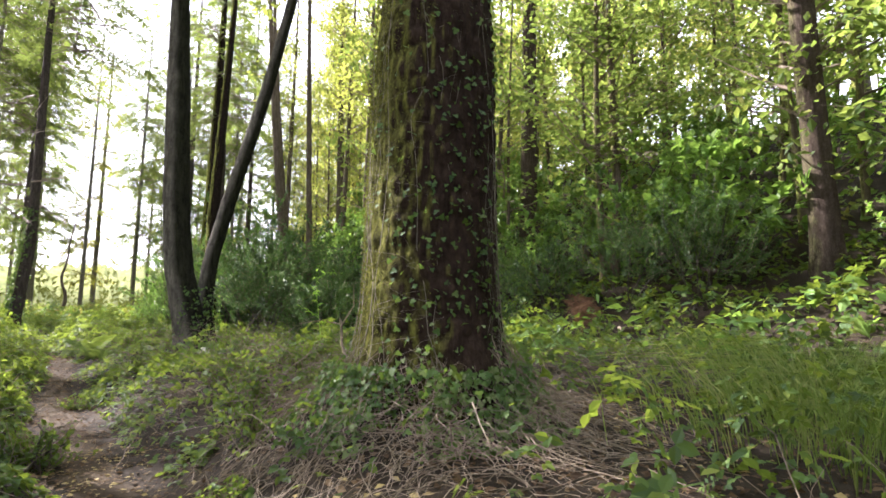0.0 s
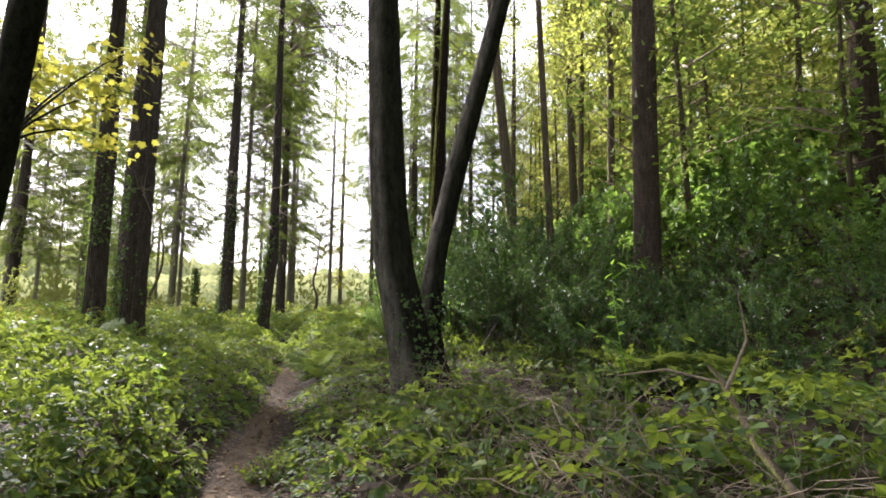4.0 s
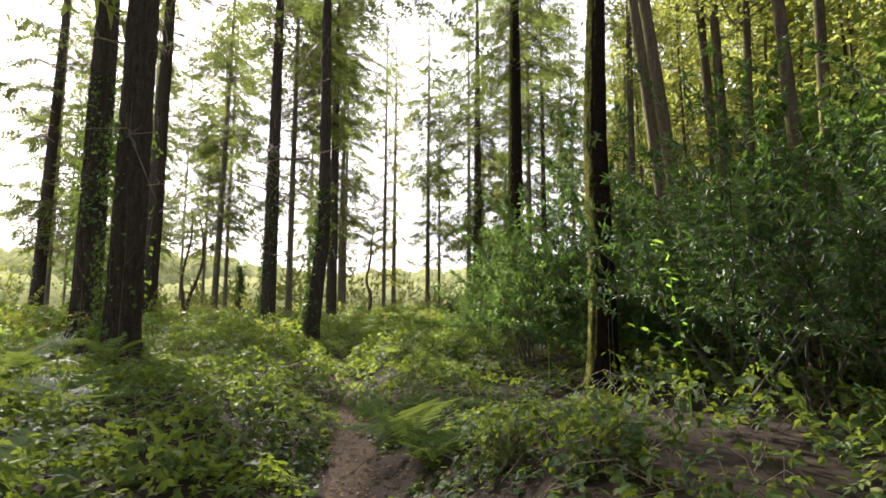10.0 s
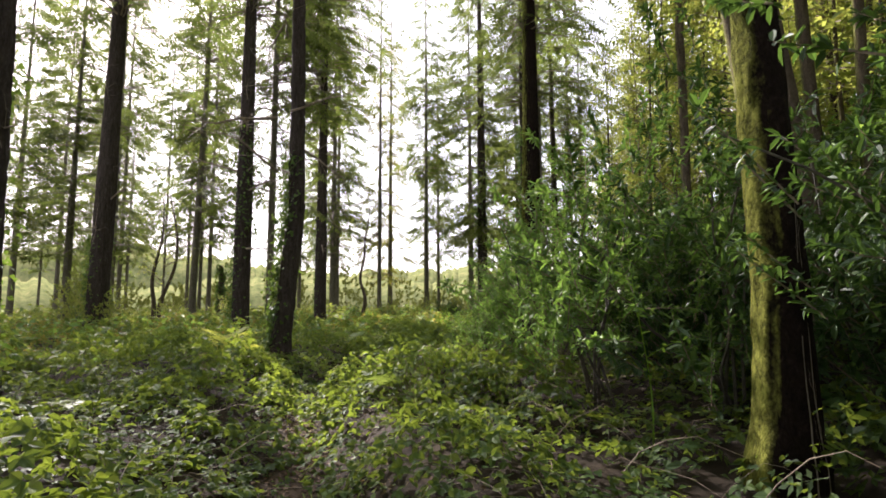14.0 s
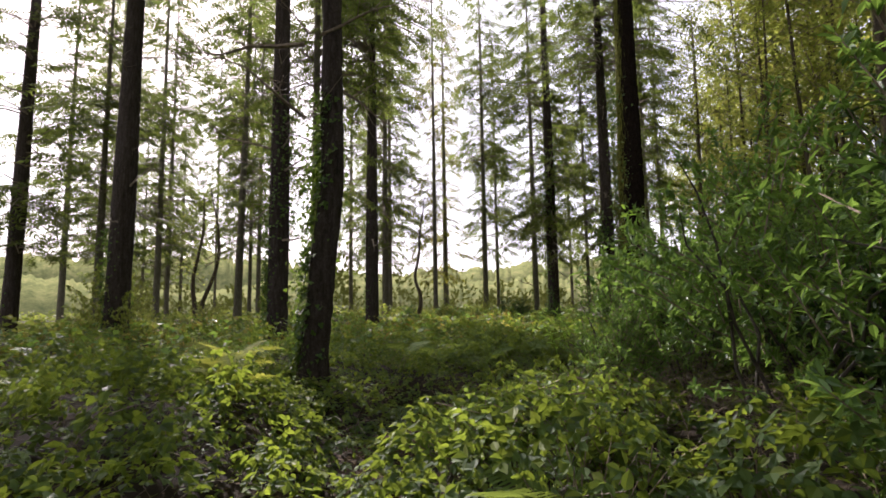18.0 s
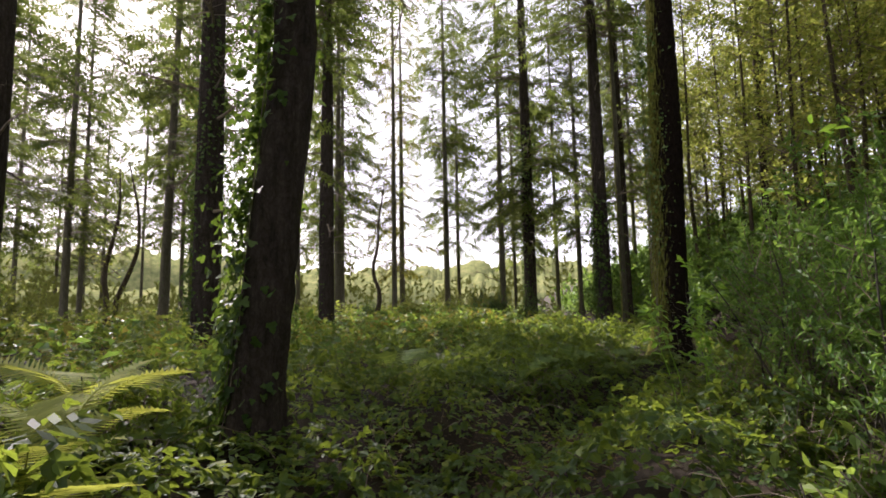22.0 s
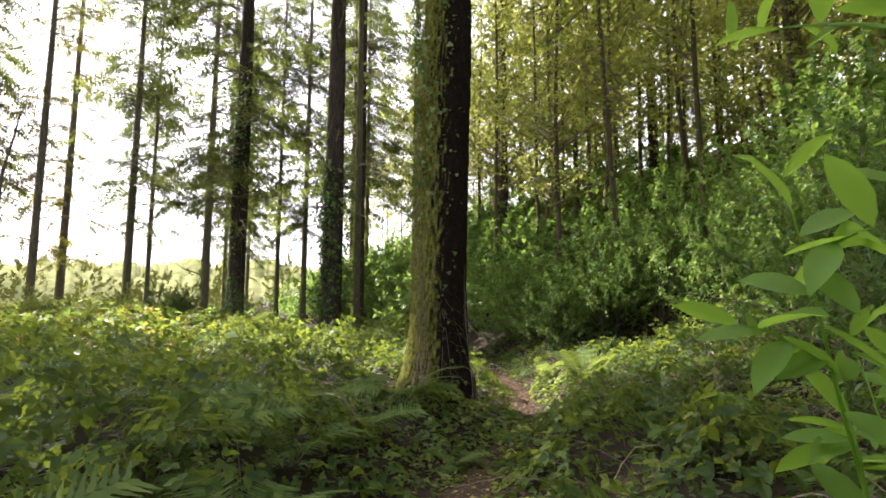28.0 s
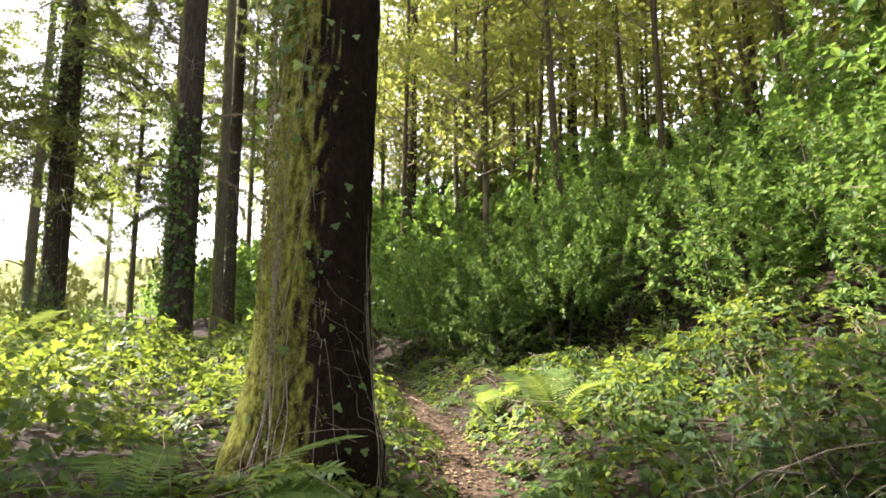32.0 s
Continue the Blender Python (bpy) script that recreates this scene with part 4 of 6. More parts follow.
# the forked smooth tree beside the footpath
bz = gz(-4.55, 9.7) - 0.05
beech = thing("forked_tree", "forked smooth grey tree leaning over the footpath", "tree", pose(-4.55, 9.7, bz))
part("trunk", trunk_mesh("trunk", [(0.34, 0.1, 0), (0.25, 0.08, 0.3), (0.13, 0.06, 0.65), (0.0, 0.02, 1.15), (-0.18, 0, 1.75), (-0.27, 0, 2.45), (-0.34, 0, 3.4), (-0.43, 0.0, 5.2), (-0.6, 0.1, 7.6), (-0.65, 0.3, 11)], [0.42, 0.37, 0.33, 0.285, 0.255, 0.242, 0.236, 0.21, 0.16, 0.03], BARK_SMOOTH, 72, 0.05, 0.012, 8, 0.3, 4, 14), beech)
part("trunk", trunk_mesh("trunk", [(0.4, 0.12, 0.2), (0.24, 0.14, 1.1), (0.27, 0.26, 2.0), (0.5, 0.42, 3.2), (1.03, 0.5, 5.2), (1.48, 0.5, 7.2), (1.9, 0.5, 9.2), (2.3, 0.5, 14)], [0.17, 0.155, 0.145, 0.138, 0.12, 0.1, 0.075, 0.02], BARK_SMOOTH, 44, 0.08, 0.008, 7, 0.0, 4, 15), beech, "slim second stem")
rope = np.linspace(0, 1, 60)
rz = 0.3 + 5.2 * rope
ra = -2.9 + 0.9 * rope + 0.35 * np.sin(rope * 12)
rx = np.interp(rz, [0, 0.3, 0.65, 1.15, 1.75, 2.45, 3.4, 5.2], [0.36, 0.26, 0.14, 0.0, -0.18, -0.27, -0.33, -0.3])
rr = np.interp(rz, [0, 0.5, 2, 5], [0.46, 0.31, 0.27, 0.24])
part("creeper", build("creeper", [tubes(np.stack([rx + rr * np.cos(ra), rr * np.sin(ra), rz], 1)[None], np.full((1, 60), 0.006), 6)], [BARK_SLIM], True), beech, "rope-like creeper stem")
part("ivy_vines", ivy_vines_mesh(16, 0.29, 0.0, 1.2, 8, 0.3, 0.9, 0.006), beech, "ivy stems at the foot")
part("ivy_leaves", ivy_leaves_mesh(17, 0.33, 0.0, 1.5, 1100, 1.0, -0.9, 0.042, 0.8, 2.2, 0.03), beech, "ivy leaves at the foot").location = (0.16, 0.08, 0)


# broad-leaved trees of the slope
def leafy_crown(seed, z0, z1, reach, limbs, per, size, mat=None, clump=0.55):
    g = np.random.default_rng(seed)
    n = limbs
    z = z0 + (z1 - z0) * g.random(n)
    az = g.random(n) * 2 * np.pi
    u = (z - z0) / (z1 - z0)
    ln = reach * (0.4 + 0.7 * g.random(n)) * (1 - 0.5 * u)
    s = np.linspace(0, 1, 4)
    out = np.stack([np.cos(az), np.sin(az), 0.35 + 0.4 * g.random(n)], 1)
    p = out[:, None] * (s * ln[:, None])[..., None] + g.normal(0, 0.06, (n, 4, 3)) * ln[:, None, None] * s[None, :, None]
    p[..., 2] += z[:, None]
    groups = [tubes(p, (0.01 + 0.012 * ln)[:, None] * (1.05 - s), 3, 0)]
    t = g.random((n, per)) ** 0.6
    i = np.minimum((t * 3).astype(int), 2)
    fr = (t * 3 - i)[..., None]
    r = np.arange(n)[:, None]
    at = p[r, i] * (1 - fr) + p[r, i + 1] * fr + g.normal(0, clump * 0.5, (n, per, 3)) * np.array([1, 1, 0.55])
    al = g.normal(0, 1, (n, per, 3)) * np.array([1, 1, 0.4]) + np.array([0, 0, -0.35])
    up = np.array([0, 0, 1.0]) + g.normal(0, 0.45, (n, per, 3))
    groups.append(leaves(L_SIMPLE, at.reshape(-1, 3), al.reshape(-1, 3), up.reshape(-1, 3), size * (0.6 + 0.8 * g.random(n * per)), 1))
    return build("crown", groups, [TWIG, mat or LEAF_WOOD])


WOOD_CROWNS = [leafy_crown(60 + i, 1.8 + i * 0.8, 16 + i, 2.8, 46, 42, 0.24) for i in range(4)]
HAZEL_CROWNS = [leafy_crown(75 + i, 1.6 + i * 0.8, 15 + i, 2.8, 48, 46, 0.2, LEAF_HAZEL) for i in range(3)]
WOOD_FINE = [leafy_crown(65 + i, 2.2 + i * 0.8, 16 + i, 2.7, 54, 74, 0.15) for i in range(3)]
SLIM_TRUNKS = []
for i in range(5):
    g = np.random.default_rng(90 + i)
    wob = np.cumsum(g.normal(0, 0.16, (7, 2)), 0)
    ax = [(0, 0, 0)] + [(wob[k, 0] * 0.8, wob[k, 1] * 0.8, 2.4 * (k + 1)) for k in range(7)]
    SLIM_TRUNKS.append(trunk_mesh("trunk", ax, list(np.linspace(0.1, 0.02, 8)), BARK_SLIM, 10, 0.6, 0.008, 7, 0.3, 4, 90 + i))


# High crowns added to the forked tree to shade the ground on its right.
for (px, py, pz, turn) in ((1.2, 0.2, 5.2, 2.5), (-0.4, 0.2, 5.6, 0.7)):
    bc = part("crown", WOOD_FINE[0], beech)
    bc.location, bc.rotation_euler = (px, py, pz), (0, 0, turn)


def up_slope(x, y):
    return float(ground_parts(np.array(x), np.array(y))[3])


def slope_tree(x, y, r, k, turn, label="slim woodland tree on the slope", bark=None, lean=None, h=17, crown=True, fine=False, lift=0.0):
    z = gz(x, y) - 0.1
    t = thing("woodland_tree", label, "tree", pose(x, y, z), "trees of the slope")
    if lean is None and bark is None and r < 0.16:
        o = part("trunk", SLIM_TRUNKS[k % 5], t)
        o.scale = (r / 0.1, r / 0.1, h / 16.8)
        o.rotation_euler = (0, 0, turn)
    else:
        lean = lean or (0, 0)
        ax = [(0, 0, 0), (lean[0] * 0.35, lean[1] * 0.35, h * 0.3), (lean[0] * 0.7, lean[1] * 0.7, h * 0.6), (lean[0], lean[1], h)]
        part("trunk", trunk_mesh("trunk", ax, [r, r * 0.85, r * 0.65, 0.03], bark or BARK_SLIM, 24, 0.3, 0.015, 12, 0.3, 5, k), t)
    if crown:
        c = part("crown", WOOD_FINE[k % 3] if fine else HAZEL_CROWNS[k % 3] if y < 26 else WOOD_CROWNS[k % 4], t)
        c.rotation_euler = (0, 0, turn * 1.7)
        c.scale = (1, 1, h / 17)
        c.location = (0, 0, lift if lift or y < 27 or up_slope(x, y) > 7 else 1.6)
    return t


slope_tree(-2.17, 18.46, 0.36, 1, 0.3, "stout reddish tree rising out of the laurels", BARK_RED, (0.2, 0), 22)
slope_tree(3.3, 21.1, 0.36, 2, 1.3, "stout reddish tree on the slope", BARK_RED, (0.2, 0), 22)
slope_tree(7.6, 10.4, 0.28, 3, 0.8, "reddish-barked pine on the bank", BARK_RED, (-0.3, 0.3), 19)
slope_tree(4.6, 14.5, 0.14, 0, 0.8)
for k, (x, y, r, lx) in enumerate([(-6.19, 21.24, 0.17, -1.6), (-4.38, 17.77, 0.11, -0.6), (-5.49, 27.28, 0.18, -0.3), (-3.51, 22.77, 0.14, 0.2), (-6.69, 23.07, 0.18, -1.5), (-5.76, 29.66, 0.2, -0.6),
                                 (-5.0, 25.2, 0.13, 0.4), (-8.6, 28.1, 0.15, 0.2), (-7.6, 12.9, 0.11, 0.1), (-9.2, 31.5, 0.12, -0.3)]):
    if k not in (8, 9):
        slope_tree(x, y, r, k, k * 1.1, "slim leaning tree of the slope" if abs(lx) > 1 else "slim woodland tree on the slope", None, (lx, 0), 18, k not in (0, 1, 4), True, 4.5)
for k, (x, y, r) in enumerate([(-10.71, 57.18, 0.27), (-2.76, 53.04, 0.29), (-8.0, 66.99, 0.22), (-3.16, 40.43, 0.16), (-11.4, 50.5, 0.2)]):
    slope_tree(x, y, r, k, k * 0.9, "straight brown conifer trunk on the slope", BARK_RED, (0.1, 0), 24)
# Those below y 0 are out of view, added to block sky light.
g = np.random.default_rng(77)
placed = []
while len(placed) < 150:
    x, y = g.uniform(-26, 24), g.uniform(-14, 84)
    d, side, base, up = (float(v) for v in ground_parts(np.array(x), np.array(y)))
    if up < 3.2 or up > 34 or d < 5 or (12 < y < 42 and -0.43 < x / y < -0.13):
        continue
    if any((x - a) ** 2 + (y - b) ** 2 < 2.6 for a, b in placed):
        continue
    placed.append((x, y))
    slope_tree(x, y, g.uniform(0.06, 0.13), len(placed), g.uniform(0, 6.2), h=g.uniform(13, 19))

for k, (x, y) in enumerate([(-11.2, 40.2), (-12.2, 46.0), (-9.0, 43.2), (-14.6, 50.6), (-7.4, 38.6), (-12.6, 54.0)]):
    slope_tree(x, y, 0.1 + 0.01 * (k % 4), k, k * 1.3, h=18 + k % 3, fine=True)

for k, (x, y) in enumerate([(-11.0, 43.0), (-10.2, 47.5), (-8.2, 46.0), (-8.8, 51.5), (-6.5, 49.0), (-6.2, 36.2), (-9.2, 39.4), (-6.0, 42.0), (-7.0, 30.8), (-4.2, 33.5), (-13.4, 52.5), (-16.0, 56.0)]):
    c = slope_tree(x, y, 0.09 + 0.01 * (k % 4), k + 1, k * 2.1, h=17 + k % 4, fine=k > 3)

# Unseen trees, added to darken what faces right and back.
for k, (x, y) in enumerate([(7.5, 1.0), (8.5, 4.5), (9.5, -2.5), (7.0, -6.0), (11.0, 2.0), (10.5, 6.5), (12.0, -5.0), (5.0, -9.5)]):
    slope_tree(x, y, 0.12 + 0.01 * (k % 3), k, k * 1.9, "unseen leafy tree added on the bank to block light", h=14 + k % 3)

for k, (x, y) in enumerate([(6.0, 17.0), (8.5, 20.0), (10.5, 16.0), (7.0, 24.0), (11.5, 22.0), (13.5, 18.5), (5.2, 26.5), (9.5, 27.0), (14.0, 26.0), (10.0, 12.5), (12.8, 12.0), (2.2, 24.5), (1.5, 29.0)]):
    slope_tree(x, y, 0.09 + 0.01 * (k % 4), k + 2, k * 1.7, h=15 + k % 4)

g = np.random.default_rng(78)
for k in range(30):
    x, y = g.uniform(-6, 15), g.uniform(34, 64)
    if up_slope(x, y) > 3:
        slope_tree(x, y, g.uniform(0.07, 0.12), k, g.uniform(0, 6.2), h=g.uniform(14, 18))

# small twisted trees by the edge of the wood
def twisted_tree(x, y, h, seed, label):
    g = np.random.default_rng(seed)
    t = thing("sapling_tree", label, "sapling", pose(x, y, gz(x, y) - 0.05))
    ax = [(0, 0, 0)]
    for i in range(6):
        ax.append((ax[-1][0] + g.normal(0, 0.3), ax[-1][1] + g.normal(0, 0.3), h * (i + 1) / 6))
    part("trunk", trunk_mesh("trunk", ax, list(np.linspace(0.16, 0.03, 7)), BARK_SLIM, 10, 0.3, 0.01, 7, 0.2, 4, seed), t)
    part("crown", leafy_crown(seed + 1, h * 0.3, h, 1.9, 12, 22, 0.16), t)


twisted_tree(-33.64, 46.68, 9, 201, "small twisted tree with a few yellow leaves")
twisted_tree(-39.33, 32.86, 8, 202, "thin twin-stemmed sapling in scrub")
twisted_tree(-39.0, 33.2, 8.5, 203, "thin sapling beside another")
twisted_tree(-46.0, 24.0, 7, 204, "thin sapling with yellow leaves")
st = thing("ivy_stump", "broken stump clad in bright ivy", "stump", pose(-40.71, 39.02, gz(-40.71, 39.02) - 0.05))
part("trunk", trunk_mesh("trunk", [(0, 0, 0), (0.1, 0, 2), (-0.1, 0, 3.8)], [0.26, 0.22, 0.14], BARK_SLIM, 12, 0.3, 0.02, 8, 0.2, 4, 5), st)
part("ivy_leaves", ivy_leaves_mesh(210, 0.26, 0.1, 3.9, 900, 1, None, 0.13), st)

# the maple that hangs over the path from the left
mz = gz(-8.65, 6.85) - 0.05
mp = thing("maple_tree", "leaning maple with yellow-green autumn leaves", "tree", pose(-8.65, 6.85, mz))
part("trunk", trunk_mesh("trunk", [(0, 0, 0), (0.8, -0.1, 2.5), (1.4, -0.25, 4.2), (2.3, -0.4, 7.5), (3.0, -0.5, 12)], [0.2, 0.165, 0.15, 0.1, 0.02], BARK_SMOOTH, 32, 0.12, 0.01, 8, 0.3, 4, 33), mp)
g = np.random.default_rng(34)
tip = np.array([(-9.2, 8.9, 3.75), (-9.0, 8.8, 4.4), (-9.8, 8.6, 4.0), (-10.2, 8.2, 4.5), (-10.7, 8.0, 4.0), (-9.6, 8.9, 4.9), (-10.4, 8.6, 5.1), (-8.8, 9.1, 5.3), (-10.9, 8.4, 5.6)]) - np.array([-8.65, 6.85, mz])
s = np.linspace(0, 1, 6)[None, :, None]
start = np.array([0.95, -0.12, 2.9])
bough = start + (tip[:, None] - start) * s + np.array([0, 0, 0.4]) * s * (1 - s) * 2
at, al, up = [], [], []
for b in bough:
    for k in range(100):
        t = 0.45 + 0.58 * g.random() ** 0.8
        i = min(int(t * 5), 4)
        at.append(b[i] + (b[i + 1] - b[i]) * (t * 5 - i) + g.normal(0, 0.26, 3) * np.array([1, 1, 0.4]))
        al.append(g.normal(0, 1, 3) * np.array([1, 1, 0.3]) + np.array([0, 0, -0.5]))
        up.append(np.array([0, 0, 1.0]) + g.normal(0, 0.35, 3))
for b in bough:
    part("bough", build("bough", [tubes(b[None], 0.018 * np.linspace(1, 0.25, 6)[None], 5)], [BARK_SMOOTH]), mp)
part("leaves", build("leaves", [leaves(L_MAPLE, np.array(at), np.array(al), np.array(up), 0.11 * (0.6 + 0.7 * g.random(len(at))))], [LEAF_MAPLE]), mp, "lobed yellow-green leaves")
cm = part("crown", WOOD_FINE[2], mp)
cm.location = (2.0, -0.3, 4.5)


# ---------------------------------------------------------------- shrubs
def laurel_meshes(seed, h, w, twigs, per, size=0.12, mat=None, shape=None, clear=0.0):
    """Stems that spread from the foot, and leafy twigs all over an uneven dome."""
    g = np.random.default_rng(seed)
    n = twigs
    az = g.random(n) * 2 * np.pi
    el = np.arcsin(clear + (1 - clear) * g.random(n) ** 0.8)
    lump = 0.65 + 0.6 * grid_noise(az * 1.3 + 5, el * 3, seed)
    depth = 0.55 + 0.5 * g.random(n)
    d = np.stack([np.cos(az) * np.cos(el), np.sin(az) * np.cos(el), np.sin(el)], 1)
    tip = d * np.array([w, w, h]) * (lump * depth)[:, None]
    tip[:, 2] += 0.22 * h
    ax = unit(d * np.array([1, 1, 0.5]) + np.array([0, 0, 0.55]) + g.normal(0, 0.3, (n, 3)))
    s = np.linspace(-0.55, 0, 4)
    tw = tip[:, None] + ax[:, None] * s[None, :, None]
    t = -0.55 * g.random((n, per)) ** 1.2
    at = tip[:, None] + ax[:, None] * t[..., None]
    rnd = unit(g.normal(0, 1, (n, per, 3)))
    al = ax[:, None] * 0.45 + rnd * 0.95 + np.array([0, 0, -0.1])
    up = np.array([0, 0, 0.8]) + ax[:, None] * 0.5 + g.normal(0, 0.35, (n, per, 3))
    lv = leaves(shape or L_LAUREL, at.reshape(-1, 3), al.reshape(-1, 3), up.reshape(-1, 3), size * (0.55 + 0.8 * g.random(n * per)), 0)
    m = 6
    foot = g.normal(0, 0.12, (m, 3)) * np.array([1, 1, 0])
    ss = np.linspace(0, 1, 6)[None, :, None]
    st = foot[:, None] * (1 - ss) + tip[:m, None] * ss + np.array([0, 0, 1.0]) * ss * (1 - ss) * h * 0.35 + g.normal(0, 0.03, (m, 6, 3))
    stems = [build("stem", [tubes(q[None], 0.016 * np.linspace(1, 0.3, 6)[None], 5)], [STEM]) for q in st]
    return build("foliage", [lv, tubes(tw, np.full((n, 1), 0.006) * np.array([1, 0.9, 0.7, 0.4])[None], 3, 1)], [mat or LEAF_LAUREL, TWIG]), stems


def shrub(name, meshes, label, group, category="shrub"):
    t = thing(name, label, category, pose(0, 0, 0), group)
    part("foliage", meshes[0], t)
    for me in meshes[1]:
        part("stem", me, t)
    return t


LAURELS = [shrub("laurel_bush", laurel_meshes(300 + i, 2.1 + 0.3 * i, 1.35 + 0.12 * i, 104, 46, 0.092), "dense laurel bush with glossy dark green leaves", "laurel bushes") for i in range(4)]
LAURELS_LIT = [shrub("laurel_bush", laurel_meshes(310 + i, 2.2 + 0.3 * i, 1.4 + 0.1 * i, 110, 54, 0.07, LEAF_FRESH_LIT), "laurel bush with fresh green leaves, sunlight put into their colour", "laurel bushes") for i in range(2)]
THICKETS = [shrub("leafy_bush", laurel_meshes(320 + i, 2.3 + 0.35 * i, 1.5 + 0.1 * i, 130, 44, 0.085, LEAF_BUSH, L_SIMPLE), "dense bush with small fresh green leaves", "leafy bushes") for i in range(3)]
UPPER = [shrub("leafy_bush", laurel_meshes(340 + i, 2.6 + 0.3 * i, 2.1, 52, 24, 0.2, LEAF_BUSH, L_SIMPLE), "leafy green bush higher up the slope", "leafy bushes") for i in range(3)]


def scatter_copy(ob, x, y, turn, s, lift=0.0, first=[]):
    m = pose(x, y, gz(x, y) - 0.05 + lift, 0, 0, turn)
    if ob.name not in first:
        first.append(ob.name)
        ob.matrix_basis = m @ Matrix.Diagonal((s, s, s, 1))
        return ob
    keep = tuple(ob.scale)
    ob.scale = (s, s, s)
    c = copy_thing(ob, m)
    ob.scale = keep
    return c


g = np.random.default_rng(5)
seg = np.linalg.norm(np.diff(TOE, axis=0), axis=1)
cum = np.concatenate([[0], np.cumsum(seg)])
spots = []
for row, (off, gap) in enumerate(((0.5, 1.6), (2.4, 1.9), (4.6, 2.3), (7.2, 3.0), (10.4, 4.2), (14.8, 5.0), (20.0, 6.5))):
    q = 0.5
    while q < 96:
        i = min(np.searchsorted(cum, q) - 1, len(TOE) - 2)
        d = (TOE[i + 1] - TOE[i]) / seg[i]
        p = TOE[i] + d * (q - cum[i]) + np.array([d[1], -d[0]]) * (off + g.normal(0, 0.35)) + d * g.normal(0, 0.3)
        q += gap * (0.8 + 0.4 * g.random())
        if p[1] < -5 or (row > 2 and p[1] < 0) or ((p[1] < 10.5 or 12.5 < p[1] < 16.5 or 29.3 < p[1] < 35) and row == 0) or any((p[0] - a) ** 2 + (p[1] - b) ** 2 < c for a, b, c in ((3.0, 12.0, 3.2), (-9.2, 36.4, 5.5), (4.6, 10.6, 2.2), (7.6, 9.6, 9.0))):
            continue
        spots.append((p[0], p[1], row))
for x, y, row in spots:
    if row < 2 and y < 41:
        kind = LAURELS if 11 < y < 27 and g.random() < 0.85 else THICKETS
        scatter_copy(kind[int(g.integers(0, len(kind)))], x, y, g.uniform(0, 360), g.uniform(0.8, 1.12))
    else:
        scatter_copy(UPPER[int(g.integers(0, 3))], x, y, g.uniform(0, 360), g.uniform(0.8, 1.25))
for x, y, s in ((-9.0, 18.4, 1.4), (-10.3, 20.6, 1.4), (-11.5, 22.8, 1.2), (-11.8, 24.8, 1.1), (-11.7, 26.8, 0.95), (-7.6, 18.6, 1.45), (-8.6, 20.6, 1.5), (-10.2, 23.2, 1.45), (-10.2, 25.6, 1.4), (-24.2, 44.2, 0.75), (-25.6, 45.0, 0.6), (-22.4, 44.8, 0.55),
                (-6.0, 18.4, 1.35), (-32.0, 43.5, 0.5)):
    kind = LAURELS_LIT if -12 < x < -8.8 else LAURELS
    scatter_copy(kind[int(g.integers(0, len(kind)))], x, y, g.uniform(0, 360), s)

for x, y, s in ((-2.6, 12.2, 0.75), (-1.2, 11.6, 0.65), (-3.3, 13.7, 0.85), (-0.4, 12.6, 0.8), (-2.0, 14.2, 0.95), (1.2, 13.2, 0.8), (-11.3, 37.6, 0.85), (-11.7, 39.2, 0.95), (-10.7, 39.4, 1.1), (-12.5, 41.2, 0.9), (-9.6, 38.6, 1.2), (-9.0, 34.1, 0.95), (-7.9, 33.3, 1.05), (-9.2, 30.4, 0.95), (-8.1, 31.2, 1.05), (-6.9, 32.4, 1.15), (-6.9, 34.6, 1.15), (-7.4, 29.6, 1.1)):
    kind = LAURELS if y < 15 else THICKETS
    scatter_copy(kind[int(g.integers(0, len(kind)))], x, y, g.uniform(0, 360), s)

# overhanging bushes with dark hollows under them
HOLLOW = [shrub("overhanging_bush", laurel_meshes(380 + i, 2.6, 1.9, 150, 62, 0.07, LEAF_LAUREL if i else LEAF_BUSH, L_LAUREL if i else L_SIMPLE, 0.24 if i else 0.38), "overhanging bush with a dark hollow beneath it", "leafy bushes") for i in range(2)]
for k, (x, y, s) in enumerate(((-9.3, 36.8, 1.15), (-10.5, 36.9, 1.0), (-7.9, 36.3, 1.1), (5.4, 11.2, 1.0), (4.4, 12.4, 0.95), (-5.4, 14.9, 1.3), (-4.2, 13.5, 0.95), (-4.6, 16.3, 1.5))):
    scatter_copy(HOLLOW[1 if k > 2 else 0], x, y, g.uniform(0, 360), s)

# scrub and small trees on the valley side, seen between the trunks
SCRUB = [shrub("scrub_tree", laurel_meshes(360 + i, 4.2 + i, 3.0, 72, 30, 0.27, SCRUB_LEAF, L_SIMPLE), "yellow-green scrub below the wood with a haze glow", "valley scrub", "scrub") for i in range(3)]
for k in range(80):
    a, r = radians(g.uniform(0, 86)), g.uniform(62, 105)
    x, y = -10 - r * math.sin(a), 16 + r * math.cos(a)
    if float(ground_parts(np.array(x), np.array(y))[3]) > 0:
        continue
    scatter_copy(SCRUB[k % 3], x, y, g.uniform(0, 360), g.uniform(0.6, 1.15))

